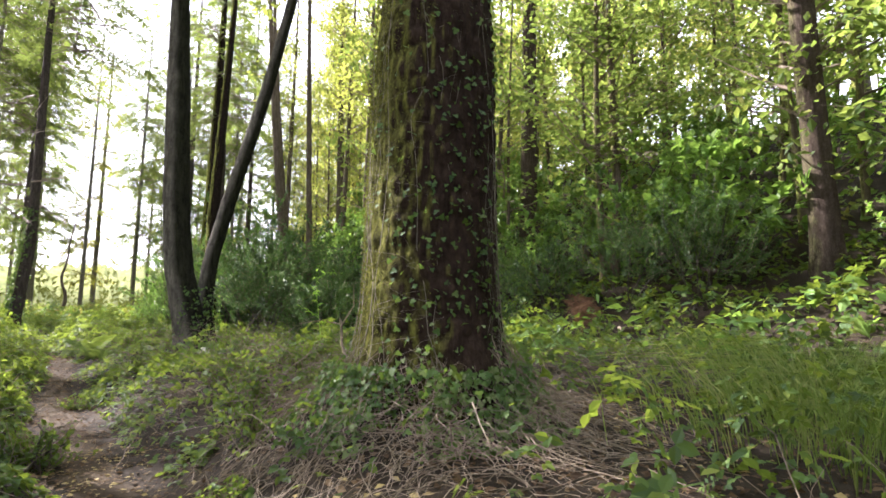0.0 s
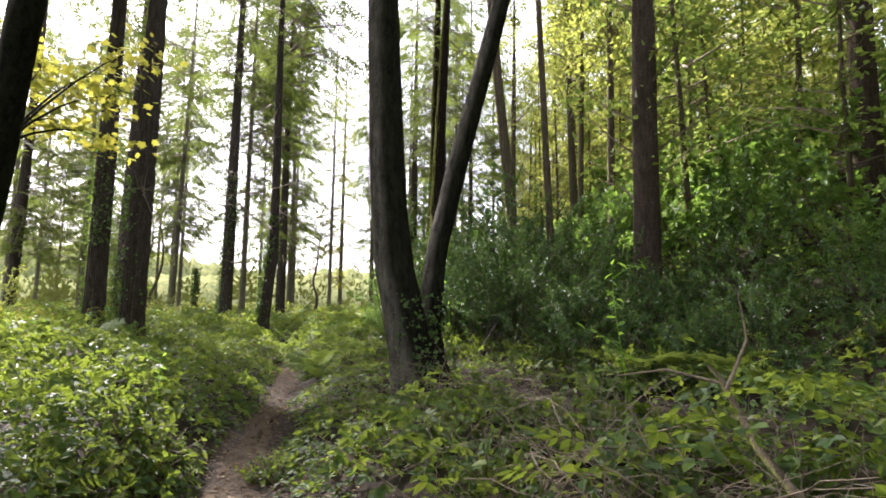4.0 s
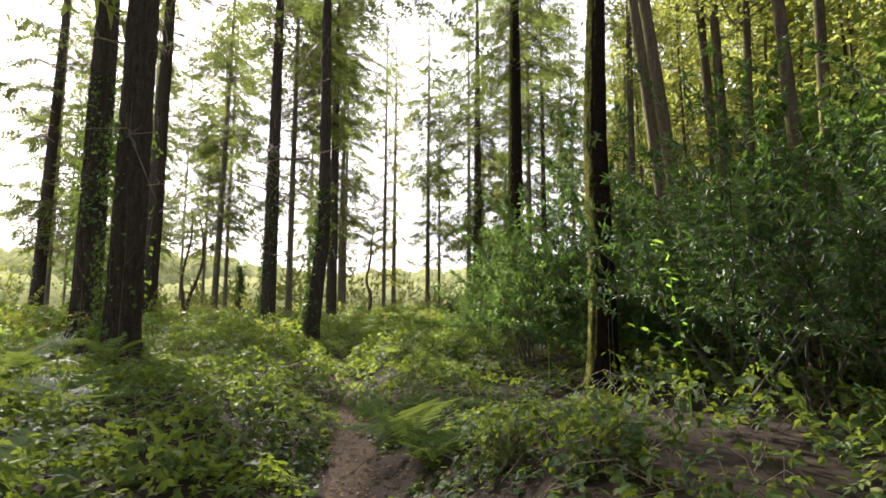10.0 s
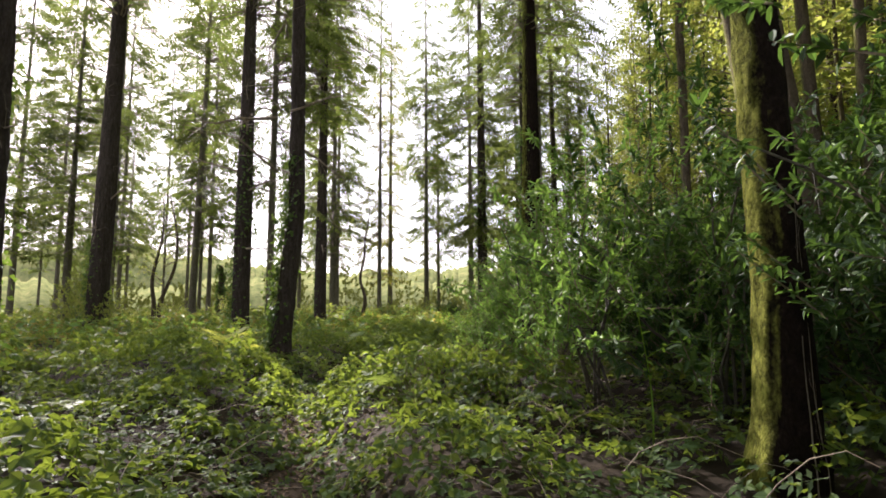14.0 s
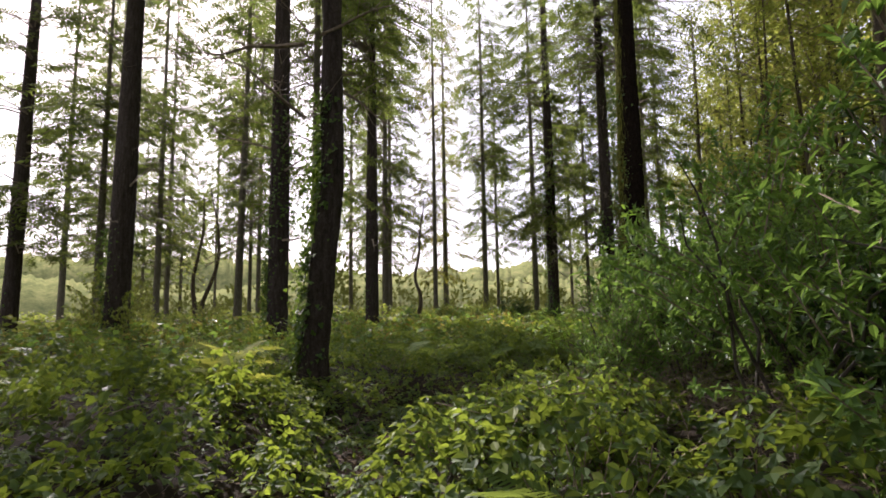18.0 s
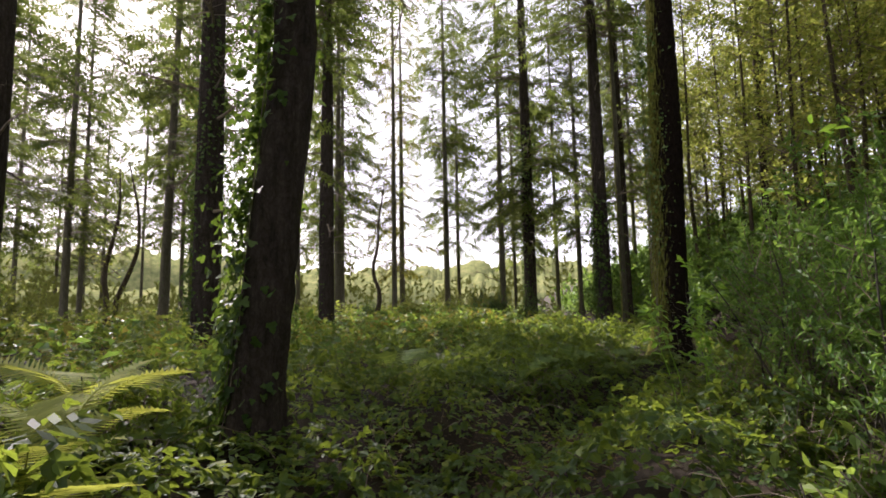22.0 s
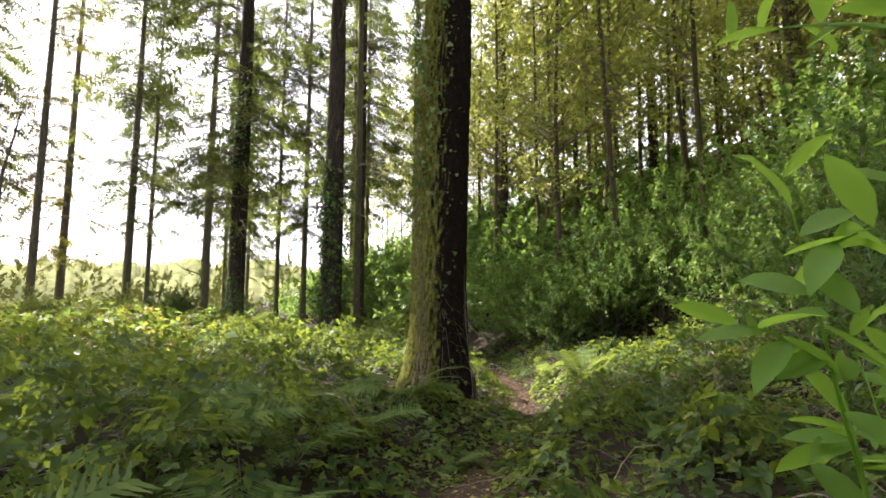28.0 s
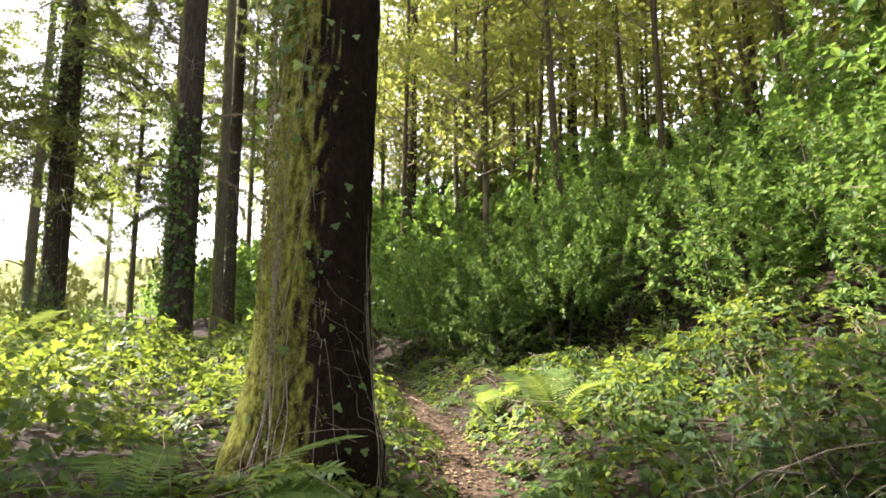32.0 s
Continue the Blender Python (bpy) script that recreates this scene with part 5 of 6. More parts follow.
EDGE = [shrub("edge_bush", laurel_meshes(366 + i, 2.4 + 0.4 * i, 1.5, 60, 24, 0.12, LEAF_WOOD, L_SIMPLE), "thin yellow-green bush at the wood's edge", "bushes at the wood's edge") for i in range(2)]
ge = np.random.default_rng(41)
for k in range(16):
    a, r = radians(ge.uniform(50, 74)), ge.uniform(25, 42)
    scatter_copy(EDGE[k % 2], -5 - r * math.sin(a), 8 + r * math.cos(a), ge.uniform(0, 360), ge.uniform(0.55, 1.0))
for k, (x, y, q) in enumerate(((-27.5, 46.0, 0.6), (-29.5, 44.0, 0.5), (-20.8, 43.2, 0.5), (-26.0, 41.5, 0.45), (-33.5, 40.0, 0.6), (-36.0, 35.5, 0.7))):
    scatter_copy(EDGE[k % 2], x, y, ge.uniform(0, 360), q)

YOUNG = shrub("young_laurel_bush", laurel_meshes(395, 1.9, 0.95, 100, 36, 0.07, LEAF_FRESH_LIT, L_LAUREL), "young laurel bush with fresh green leaves beside the footpath", "laurel bushes")
for x, y, s in ((-12.75, 23.7, 1.0), (-12.6, 25.0, 1.05), (-12.3, 22.4, 0.9), (-11.9, 26.4, 0.9)):
    scatter_copy(YOUNG, x, y, g.uniform(0, 360), s)
LOW = [shrub("low_leafy_plant", laurel_meshes(397 + i, 0.5, 0.5, 66, 10, 0.07, LEAF_BRAMBLE, L_BRAMBLE), "low leafy plant with bright green leaves beside the footpath", "low leafy plants") for i in range(2)]
for k, (x, y, s) in enumerate(((-11.15, 17.5, 1.1), (-10.7, 17.2, 1.0), (-11.3, 18.3, 1.15), (-10.4, 18.0, 1.2), (-12.3, 20.2, 1.1), (-12.6, 21.2, 1.0), (-12.9, 22.3, 0.9), (-17.9, 19.4, 1.1), (-17.4, 19.9, 1.0), (-18.4, 20.9, 1.2),
                               (-3.2, 8.4, 0.9), (-5.6, 6.3, 1.1), (-6.0, 7.2, 1.2), (-6.9, 7.8, 1.1), (-3.6, 5.0, 0.9), (-12.3, 28.6, 1.0), (-12.5, 30.2, 0.9), (-16.3, 27.0, 1.1), (-15.9, 25.6, 0.9), (-1.35, 4.5, 0.75), (-1.75, 5.4, 0.9), (-1.1, 5.6, 0.8), (-2.3, 6.5, 0.9), (-1.5, 6.5, 1.0), (-0.8, 6.9, 0.9), (-2.9, 7.5, 0.9), (-2.0, 7.7, 1.0), (-1.2, 3.6, 0.6), (-3.5, 8.9, 0.8), (-14.0, 20.9, 0.7), (-12.9, 20.4, 0.8))):
    scatter_copy(LOW[k % 2], x, y, g.uniform(0, 360), s)

SUNNY = [shrub("low_leafy_plant", laurel_meshes(407 + i, 0.55, 0.55, 80, 11, 0.07, LEAF_SUNNY, L_BRAMBLE), "low mound of fresh green leaves beside the footpath", "low leafy plants") for i in range(2)]
for k, (x, y, s) in enumerate(((-12.35, 18.7, 1.2), (-11.5, 18.7, 1.0), (-12.2, 19.5, 1.2), (-12.9, 20.1, 1.0), (-11.8, 20.4, 1.3), (-12.5, 21.2, 1.2), (-13.1, 22.6, 0.8), (-12.9, 25.4, 0.9), (-12.4, 25.3, 1.0),
                               (-11.9, 25.9, 1.1), (-13.3, 24.2, 0.7), (-12.7, 27.6, 1.1), (-12.2, 28.8, 1.0), (-10.9, 31.5, 1.0), (-10.3, 32.3, 1.1), (-11.3, 30.8, 0.9), (-9.9, 33.3, 1.2), (-11.6, 32.5, 0.9), (-10.8, 33.8, 1.1), (-10.2, 31.0, 1.1), (-9.5, 32.0, 1.2), (-7.0, 12.2, 0.9), (-6.2, 11.9, 0.9), (-5.5, 11.1, 0.7), (-7.7, 8.7, 0.9), (-5.3, 8.2, 0.7), (-17.6, 19.6, 1.1), (-18.1, 20.4, 1.1))):
    scatter_copy((SUNNY if 14 < y < 26 else LOW)[k % 2], x, y, g.uniform(0, 360), s)


# the young laurel shoot that leans into the path: every leaf a piece of its own
def laurel_shoot(x, y, h, n, seed, size=0.15, label="young laurel shoot with large fresh green leaves", lean=(0, 0), start=0.3, spread=1.0):
    g = np.random.default_rng(seed)
    t = thing("laurel_shoot", label, "shrub", pose(x, y, gz(x, y)), "young laurel shoots")
    s = np.linspace(0, 1, 9)
    ax = np.stack([lean[0] * s * s + 0.02 * np.sin(s * 7), lean[1] * s * s, h * s], 1)
    stem = part("stem", build("stem", [tubes(ax[None], (0.009 * (1.1 - s))[None], 6)], [LEAF_SHOOT]), t)
    meshes = []
    for k in range(3):
        v = np.array([(0, 0, 0), (0.09, 0.14, 0.02), (0.165, 0.36, 0.035), (0.17, 0.6, 0.03), (0.11, 0.82, 0), (0, 1, -0.05 - 0.04 * k), (-0.11, 0.82, 0), (-0.17, 0.6, 0.03), (-0.165, 0.36, 0.035), (-0.09, 0.14, 0.02),
                      (0, 0.2, -0.03), (0, 0.5, -0.055), (0, 0.8, -0.055)], float)
        v[:, 2] -= 0.12 * (1 + k * 0.5) * v[:, 1] ** 2
        f = np.array([(0, 1, 10), (1, 2, 10), (2, 11, 10), (2, 3, 11), (3, 12, 11), (3, 4, 12), (4, 5, 12), (5, 6, 12), (6, 7, 12), (7, 11, 12), (7, 8, 11), (8, 10, 11), (8, 9, 10), (9, 0, 10)])
        meshes.append(build("leaf", [(v, f, 0)], [LEAF_SHOOT], True))
    runs = [(ax, start, n, stem)]
    for b in range(max(2, n // 4)):
        u = start + (0.95 - start) * (b + 0.6) / max(2, n // 4)
        p = np.array([np.interp(u, s, ax[:, c]) for c in range(3)])
        a, ln = b * 2.1 + seed, h * g.uniform(0.16, 0.26) * spread
        side = p + np.stack([np.cos(a) * ln * s, np.sin(a) * ln * s, ln * (0.75 * s - 0.3 * s * s)], 1)
        twig = part("side_stem", build("side_stem", [tubes(side[None], (0.006 * (1.1 - s))[None], 5)], [LEAF_SHOOT]), t)
        runs.append((side, 0.35, 7, twig))
    for line, first, count, holder in runs:
        for i in range(count):
            u = first + (1 - first) * i / max(1, count - 1)
            p = np.array([np.interp(u, s, line[:, c]) for c in range(3)])
            o = part("leaf", meshes[i % 3], holder)
            o.location = p
            o.rotation_euler = (radians(g.uniform(-35, 45) if u < 0.93 else g.uniform(30, 70)), radians(g.uniform(-50, 50)), i * 2.4 + g.uniform(-0.3, 0.3))
            q = size * (0.6 + 0.5 * g.random())
            o.scale = (q, q, q)
    return t


laurel_shoot(-13.86, 24.6, 1.28, 13, 1, 0.13, lean=(-0.27, -0.1), start=0.6, spread=0.4)
laurel_shoot(-13.88, 24.02, 1.3, 11, 15, 0.14, lean=(-0.27, 0.05), start=0.5, spread=0.5)
laurel_shoot(-7.0, 8.2, 0.95, 9, 21, 0.09, "pale green sapling rising out of the brambles", lean=(0.05, 0), start=0.45, spread=0.7)
laurel_shoot(-13.5, 24.75, 1.3, 13, 2, 0.15, lean=(-0.15, 0.1))
laurel_shoot(-13.55, 24.45, 1.15, 12, 3, 0.14, lean=(-0.2, -0.1))
laurel_shoot(-13.6, 24.7, 1.75, 14, 4, 0.15, lean=(-0.1, 0))
laurel_shoot(-13.5, 24.95, 0.9, 10, 11, 0.14, lean=(-0.1, 0.15))
laurel_shoot(-12.3, 23.6, 2.9, 18, 5, 0.13, lean=(-0.2, 0))
laurel_shoot(-8.3, 17.3, 2.2, 18, 6, 0.11, lean=(-0.2, 0))
laurel_shoot(-1.9, 8.9, 1.5, 14, 9, 0.12, lean=(-0.1, 0))
laurel_shoot(-5.9, 14.4, 2.0, 16, 10, 0.12, lean=(-0.2, 0))


# ---------------------------------------------------------------- ferns
def frond_mesh(seed, mat, pairs=20):
    """An arching frond: a midrib with pairs of toothed side leaves."""
    g = np.random.default_rng(seed)
    s = np.linspace(0, 1, 9)
    rib = np.stack([0 * s, s * 0.95, 0.55 * s - 0.62 * s * s], 1)
    groups = [tubes(rib[None], (0.008 * (1.1 - s))[None], 4)]
    v, f = [], []
    for i in range(pairs):
        u = 0.14 + 0.84 * i / pairs
        p = np.array([0, np.interp(u, s, rib[:, 1]), np.interp(u, s, rib[:, 2])])
        ln = 0.3 * np.sin(np.pi * min(1, (1.08 - u) * 0.9 + 0.08)) ** 0.8 * (0.9 + 0.2 * g.random())
        for sg in (-1, 1):
            d = np.array([sg * 0.93, 0.32, -0.2 + 0.1 * g.random()])
            q = np.array([0, 1, -0.2])
            teeth = 5
            b = len(v)
            for k in range(teeth + 1):
                c = p + d * ln * k / teeth
                w = 0.021 * (1 - 0.85 * k / teeth)
                v.append(c - q * w * (1.25 if k % 2 else 0.75))
                v.append(c + q * w * (1.25 if k % 2 else 0.75))
            for k in range(teeth):
                f.append((b + 2 * k, b + 2 * k + 2, b + 2 * k + 3, b + 2 * k + 1))
    groups.append((np.array(v), np.array(f), 0))
    return build("frond", groups, [mat])


FRONDS = [frond_mesh(400 + i, LEAF_FERN) for i in range(3)]
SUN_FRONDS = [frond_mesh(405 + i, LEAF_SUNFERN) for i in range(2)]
DEAD_FRONDS = [frond_mesh(410 + i, LEAF_DEADFERN, 16) for i in range(2)]


def fern(x, y, size, n, seed, label="green fern with arching fronds", meshes=None, lift=0.0, tilt=(15, 50), face=None):
    g = np.random.default_rng(seed)
    t = thing("fern", label, "fern", pose(x, y, gz(x, y) + lift - 0.02), "ferns")
    for i in range(n):
        o = part("frond", (meshes or FRONDS)[i % len(meshes or FRONDS)], t)
        az = (i * 360 / n + g.uniform(-25, 25)) if face is None else face + g.uniform(-55, 55)
        o.rotation_euler = (radians(g.uniform(*tilt)), radians(g.uniform(-18, 18)), radians(az))
        q = size * g.uniform(0.75, 1.15)
        o.scale = (q, q, q)
    return t


fern(-14.98, 30.45, 0.72, 5, 1, "grey-green fern at the foot of the great trunk", lift=0.22, tilt=(8, 32), face=-78)
fern(-15.4, 29.2, 0.7, 6, 2, tilt=(10, 40))
fern(-14.45, 29.3, 0.45, 5, 3, tilt=(5, 40))
fern(-16.2, 28.6, 0.8, 7, 4)
fern(-17.4, 27.6, 0.8, 7, 5, "yellowing fern in the brambles")
fern(-15.75, 18.6, 0.6, 8, 6, "fern beside the slim ivy trunk, sunlight put into its yellow-green", SUN_FRONDS, lift=0.3)
fern(-16.3, 19.0, 0.62, 8, 7, "fern beside the slim ivy trunk, sunlight put into its yellow-green", SUN_FRONDS, lift=0.3)
fern(-16.9, 19.5, 0.7, 9, 8, "fern among the brambles, sunlight put into its yellow-green", SUN_FRONDS, lift=0.3)
fern(-17.8, 20.1, 0.85, 8, 25, "fern among the brambles, sunlight put into its yellow-green", SUN_FRONDS, lift=0.3)
fern(-1.9, 12.0, 1.1, 8, 9, "tall fern under the laurels", tilt=(12, 45))
fern(-1.2, 11.6, 1.0, 7, 10, "tall fern under the laurels", tilt=(12, 45))
fern(-2.4, 11.5, 0.85, 7, 11, tilt=(12, 40))
fern(-8.6, 13.4, 0.9, 8, 12, "dark fern beside the footpath")
fern(-9.3, 14.3, 0.8, 7, 13, "dark fern beside the footpath")
fern(-8.0, 12.8, 0.55, 7, 14)
fern(-11.2, 17.6, 0.7, 6, 16)
fern(-12.1, 33.4, 0.9, 7, 17, "pale fern at the foot of the bank", tilt=(25, 60))
fern(-12.5, 34.6, 0.8, 7, 18, "pale fern at the foot of the bank", tilt=(25, 60))
fern(-9.6, 9.9, 0.8, 7, 19)
fern(-12.8, 12.6, 0.9, 7, 20)
fern(-11.6, 11.6, 0.85, 7, 21)
fern(-20.3, 24.5, 0.9, 7, 23, lift=0.1)
fern(-18.9, 26.2, 0.9, 7, 24)
fern(3.15, 11.9, 0.85, 11, 30, "red-brown dead fern on the bank", DEAD_FRONDS, lift=0.1, tilt=(50, 85))
for k, (x, y, q) in enumerate(((-15.6, 26.6, 0.75), (-16.4, 27.6, 0.85), (-17.2, 26.4, 0.9), (-15.7, 28.0, 0.7), (-16.9, 28.8, 0.85), (-18.0, 28.6, 0.9), (-15.9, 29.9, 0.7), (-17.4, 30.2, 0.85), (-16.2, 25.4, 0.8), (-17.8, 24.8, 0.9), (-15.5, 30.9, 0.6), (-18.9, 30.2, 0.9))):
    fern(x, y, q, 6, 640 + k, "fern fronds arching over the brambles", lift=0.12, tilt=(8, 40))
g = np.random.default_rng(55)
for k in range(26):
    x, y = g.uniform(-24, -9), g.uniform(8, 42)
    d, side, base, up = (float(v) for v in ground_parts(np.array(x), np.array(y)))
    if side < 0 and d > 2.6 and math.hypot(x + 16.8, y - 20.9) > 3.2:
        fern(x, y, g.uniform(0.7, 1.1), 6, 600 + k, "fern among the brambles", lift=0.15)


# ---------------------------------------------------------------- bramble cover
def cover_points(x0, x1, y0, y1, per_m2, seed, dmin, dmax, hill_max=40.0):
    g = np.random.default_rng(seed)
    n = int((x1 - x0) * (y1 - y0) * per_m2)
    x, y = g.uniform(x0, x1, n), g.uniform(y0, y1, n)
    d, side, base, up = ground_parts(x, y)
    h = veg_height(x, y)
    keep = (d >= dmin) & (d < dmax) & (h > 0.03) & (up < hill_max)
    keep &= g.random(n) < np.clip(0.45 + 0.8 * grid_noise(x * 0.9, y * 0.9, 12), 0, 1) * np.clip(1.8 * grid_noise(x * 2.6, y * 2.6, 13), 0.35, 1)
    keep &= (g.random(n) < 0.3) | (np.hypot((x - 2.4) / 2.2, (y - 2.8) / 2.0) > 1)
    for bx, by in ((-9.2, 19.2), (-10.0, 20.0), (-10.7, 20.8), (-11.2, 21.8), (-12.1, 24.3)):
        keep &= (g.random(n) < 0.15) | (np.hypot(x - bx, y - by) > 0.6)
    keep &= (g.random(n) < 0.1) | (np.hypot(x - 3.0, y - 11.4) > 1.2)
    keep &= (g.random(n) < 0.12) | (np.hypot(x - 0.11, y - 4.62) > 1.9)
    keep &= (g.random(n) < 0.3) | (np.hypot((x + 5.7) / 1.2, (y - 15.3) / 2.2) > 1)
    keep &= (g.random(n) < 0.35) | (np.hypot((x + 4.9) / 1.0, (y - 12.5) / 1.4) > 1)
    keep &= (g.random(n) < 0.25) | (np.hypot((x + 2.8) / 1.7, (y - 10.4) / 1.9) > 1)
    return x[keep], y[keep], h[keep], side[keep], g


def bramble_cover(name, label, box, per_m2, seed, dmin, dmax, size, template, mats, hill_max=40.0, trio=True):
    x, y, h, side, g = cover_points(*box, per_m2, seed, dmin, dmax, hill_max)
    if len(x) < 10:
        return
    low = g.random(len(x)) < 0.3
    z = ground_z(x, y) + h * np.where(low, 0.1 + 0.6 * g.random(len(x)), 0.72 + 0.3 * g.random(len(x)))
    at = np.stack([x, y, z], 1)
    az = g.random(len(x)) * 2 * np.pi
    tilt = np.stack([(h - veg_height(x + 0.1, y)) / 0.1, (h - veg_height(x, y + 0.1)) / 0.1], 1)
    tilt = tilt / np.maximum(1, np.linalg.norm(tilt, axis=1, keepdims=True) / 1.3)
    up = np.concatenate([tilt, np.ones((len(x), 1))], 1) + g.normal(0, 0.34, at.shape)
    al = np.stack([np.cos(az) + 0.7 * tilt[:, 0], np.sin(az) + 0.7 * tilt[:, 1], g.normal(-0.25, 0.25, len(x))], 1)
    s = size * (0.55 + 0.85 * g.random(len(x)))
    groups = []
    if trio:
        side_v = unit(np.cross(unit(al), up))
        for k, (a, b) in enumerate(((1.0, 0.0), (0.25, 0.95), (0.25, -0.95))):
            groups.append(leaves(template, at + unit(al) * 0.25 * s[:, None], al * a + side_v * b, up + g.normal(0, 0.15, at.shape), s * (1.0 if k == 0 else 0.8)))
    else:
        groups.append(leaves(template, at, al, up, s))
    stuff(name, build(name, groups, mats), label, "brambles")


for k in range(9):
    y0 = -3 + k * 5.0
    bramble_cover("bramble_cover", "tangled green bramble and nettle leaves beside the footpath", (-24, 8, y0, y0 + 5.0), 250, 700 + k, 0.0, 3.4, 0.08, L_BRAMBLE, [LEAF_BRAMBLE], 3.0)
for k in range(4):
    y0 = -3 + k * 11.5
    bramble_cover("bramble_cover", "bramble thicket a few steps from the footpath", (-26, 9, y0, y0 + 11.5), 120, 710 + k, 3.2, 7.5, 0.1, L_SIMPLE, [LEAF_BRAMBLE], 3.0)
for k in range(3):
    y0 = -3 + k * 20.0
    bramble_cover("bramble_cover", "bramble thicket farther from the footpath", (-36, 12, y0, y0 + 20.0), 40, 720 + k, 7.0, 16.0, 0.15, L_SIMPLE, [LEAF_BRAMBLE], 6.0)
bramble_cover("bracken_cover", "yellowing bracken among the brambles", (-34, -4, 6, 46), 22, 735, 5.5, 17.0, 0.13, L_SIMPLE, [LEAF_BRACKEN], 0.01)
bramble_cover("undergrowth", "low yellow-green undergrowth towards the wood's edge", (-75, 10, -14, 85), 18, 740, 14.0, 60.0, 0.3, L_SIMPLE, [LEAF_FAR], 40.0, False)

bramble_cover("undergrowth", "green undergrowth between the trees of the slope", (-34, 26, 6, 90), 16, 745, 5.0, 60.0, 0.24, L_SIMPLE, [LEAF_BUSH], 40.0, False)

for k in range(5):
    y0 = -3 + k * 9.5
    bramble_cover("leafy_sprays", "arching green sprays above the brambles", (-27, 6, y0, y0 + 9.5), 13, 770 + k, 1.0, 7.5, 0.26, L_SPRIG, [LEAF_BRAMBLE], 2.5, False)

# ivy and low leaves that creep over the bare soil
x, y, h, side, g = cover_points(-20, 6, -3, 42, 80, 760, 0.28, 3.0)
at = np.stack([x, y, ground_z(x, y) + 0.02 + 0.06 * g.random(len(x))], 1)
az = g.random(len(x)) * 2 * np.pi
al = np.stack([np.cos(az), np.sin(az), 0.1 + 0 * az], 1)
stuff("ground_ivy", build("ground_ivy", [leaves(L_IVY, at, al, np.array([0, 0, 1.0]) + g.normal(0, 0.3, at.shape), 0.06 * (0.6 + 0.8 * g.random(len(x))))], [LEAF_IVY]), "dark ivy creeping over the soil", "ivy")

# fallen leaves
g = np.random.default_rng(780)
n = 24000
t = g.uniform(0.5, 18, n)
i = t.astype(int)
px = FOOTPATH[i] + (FOOTPATH[i + 1] - FOOTPATH[i]) * (t - i)[:, None] + g.normal(0, 0.5, (n, 2))
at = np.stack([px[:, 0], px[:, 1], ground_z(px[:, 0], px[:, 1]) + 0.024 + 0.014 * g.random(n)], 1)
az = g.random(n) * 2 * np.pi
stuff("leaf_litter", build("leaf_litter", [leaves(L_SIMPLE, at, np.stack([np.cos(az), np.sin(az), 0 * az], 1), np.array([0, 0, 1.0]) + g.normal(0, 0.25, at.shape), 0.045 * (0.5 + g.random(n)))], [LITTER]), "brown fallen leaves and bits on the footpath", "fallen leaves")

g = np.random.default_rng(785)
n = 4200
q = np.array([1.2, 4.0]) + g.normal(0, 1.5, (n, 2))
at = np.stack([q[:, 0], q[:, 1], ground_z(q[:, 0], q[:, 1]) + 0.01 + 0.03 * g.random(n)], 1)
az = g.random(n) * 2 * np.pi
stuff("leaf_litter", build("leaf_litter", [leaves(L_SIMPLE, at, np.stack([np.cos(az), np.sin(az), g.normal(0, 0.2, n)], 1), np.array([0, 0, 1.0]) + g.normal(0, 0.4, at.shape), 0.06 * (0.5 + g.random(n)))], [LITTER]), "brown fallen leaves round the great trunk", "fallen leaves")

# arching bramble canes and dead stalks
g = np.random.default_rng(790)
n = 1500
t = g.uniform(0.5, 18, n)
i = t.astype(int)
off = (0.5 + 4.5 * g.random(n)) * np.where(g.random(n) < 0.5, 1, -1)
dirn = FOOTPATH[i + 1] - FOOTPATH[i]
nr = np.stack([dirn[:, 1], -dirn[:, 0]], 1) / np.linalg.norm(dirn, axis=1)[:, None]
px = FOOTPATH[i] + dirn * (t - i)[:, None] + nr * off[:, None]
s = np.linspace(0, 1, 6)
az = g.random(n) * 2 * np.pi
ln = g.uniform(0.3, 1.3, n)
hh = g.uniform(0.15, 0.75, n)
p = np.zeros((n, 6, 3))
p[..., 0] = px[:, :1] + np.cos(az)[:, None] * ln[:, None] * s
p[..., 1] = px[:, 1:] + np.sin(az)[:, None] * ln[:, None] * s
p[..., 2] = ground_z(px[:, 0], px[:, 1])[:, None] + 0.02 + hh[:, None] * (2.2 * s - 1.7 * s * s)
p += g.normal(0, 0.02, p.shape)
stuff("bramble_canes", build("bramble_canes", [tubes(p, (0.0022 + 0.004 * g.random(n) ** 2)[:, None] * np.linspace(1, 0.5, 6)[None], 3)], [TWIG]), "pale dry arching bramble canes and stalks", "twigs")

# long grass on the bank by the start
g = np.random.default_rng(800)
n = 1300
cx = np.array([(3.1, 4.4), (3.8, 5.0), (4.5, 6.6), (4.1, 5.8), (3.4, 4.0), (4.7, 5.0)])
c = cx[g.integers(0, 6, n)]
bx = c + g.normal(0, 0.5, (n, 2))
az = np.arctan2(bx[:, 1] - c[:, 1], bx[:, 0] - c[:, 0]) + g.normal(0, 0.6, n)
at = np.stack([bx[:, 0], bx[:, 1], ground_z(bx[:, 0], bx[:, 1])], 1)
hgt = g.uniform(0.25, 0.85, n)
out = np.stack([np.cos(az), np.sin(az), 0 * az], 1)
p = at[:, None] + out[:, None] * (hgt[:, None] * g.uniform(0.3, 1.1, (n, 1)) * np.array([0, 0.15, 0.5, 1.0])[None])[..., None]
p[..., 2] += hgt[:, None] * np.array([0, 0.5, 0.82, 0.8])[None]
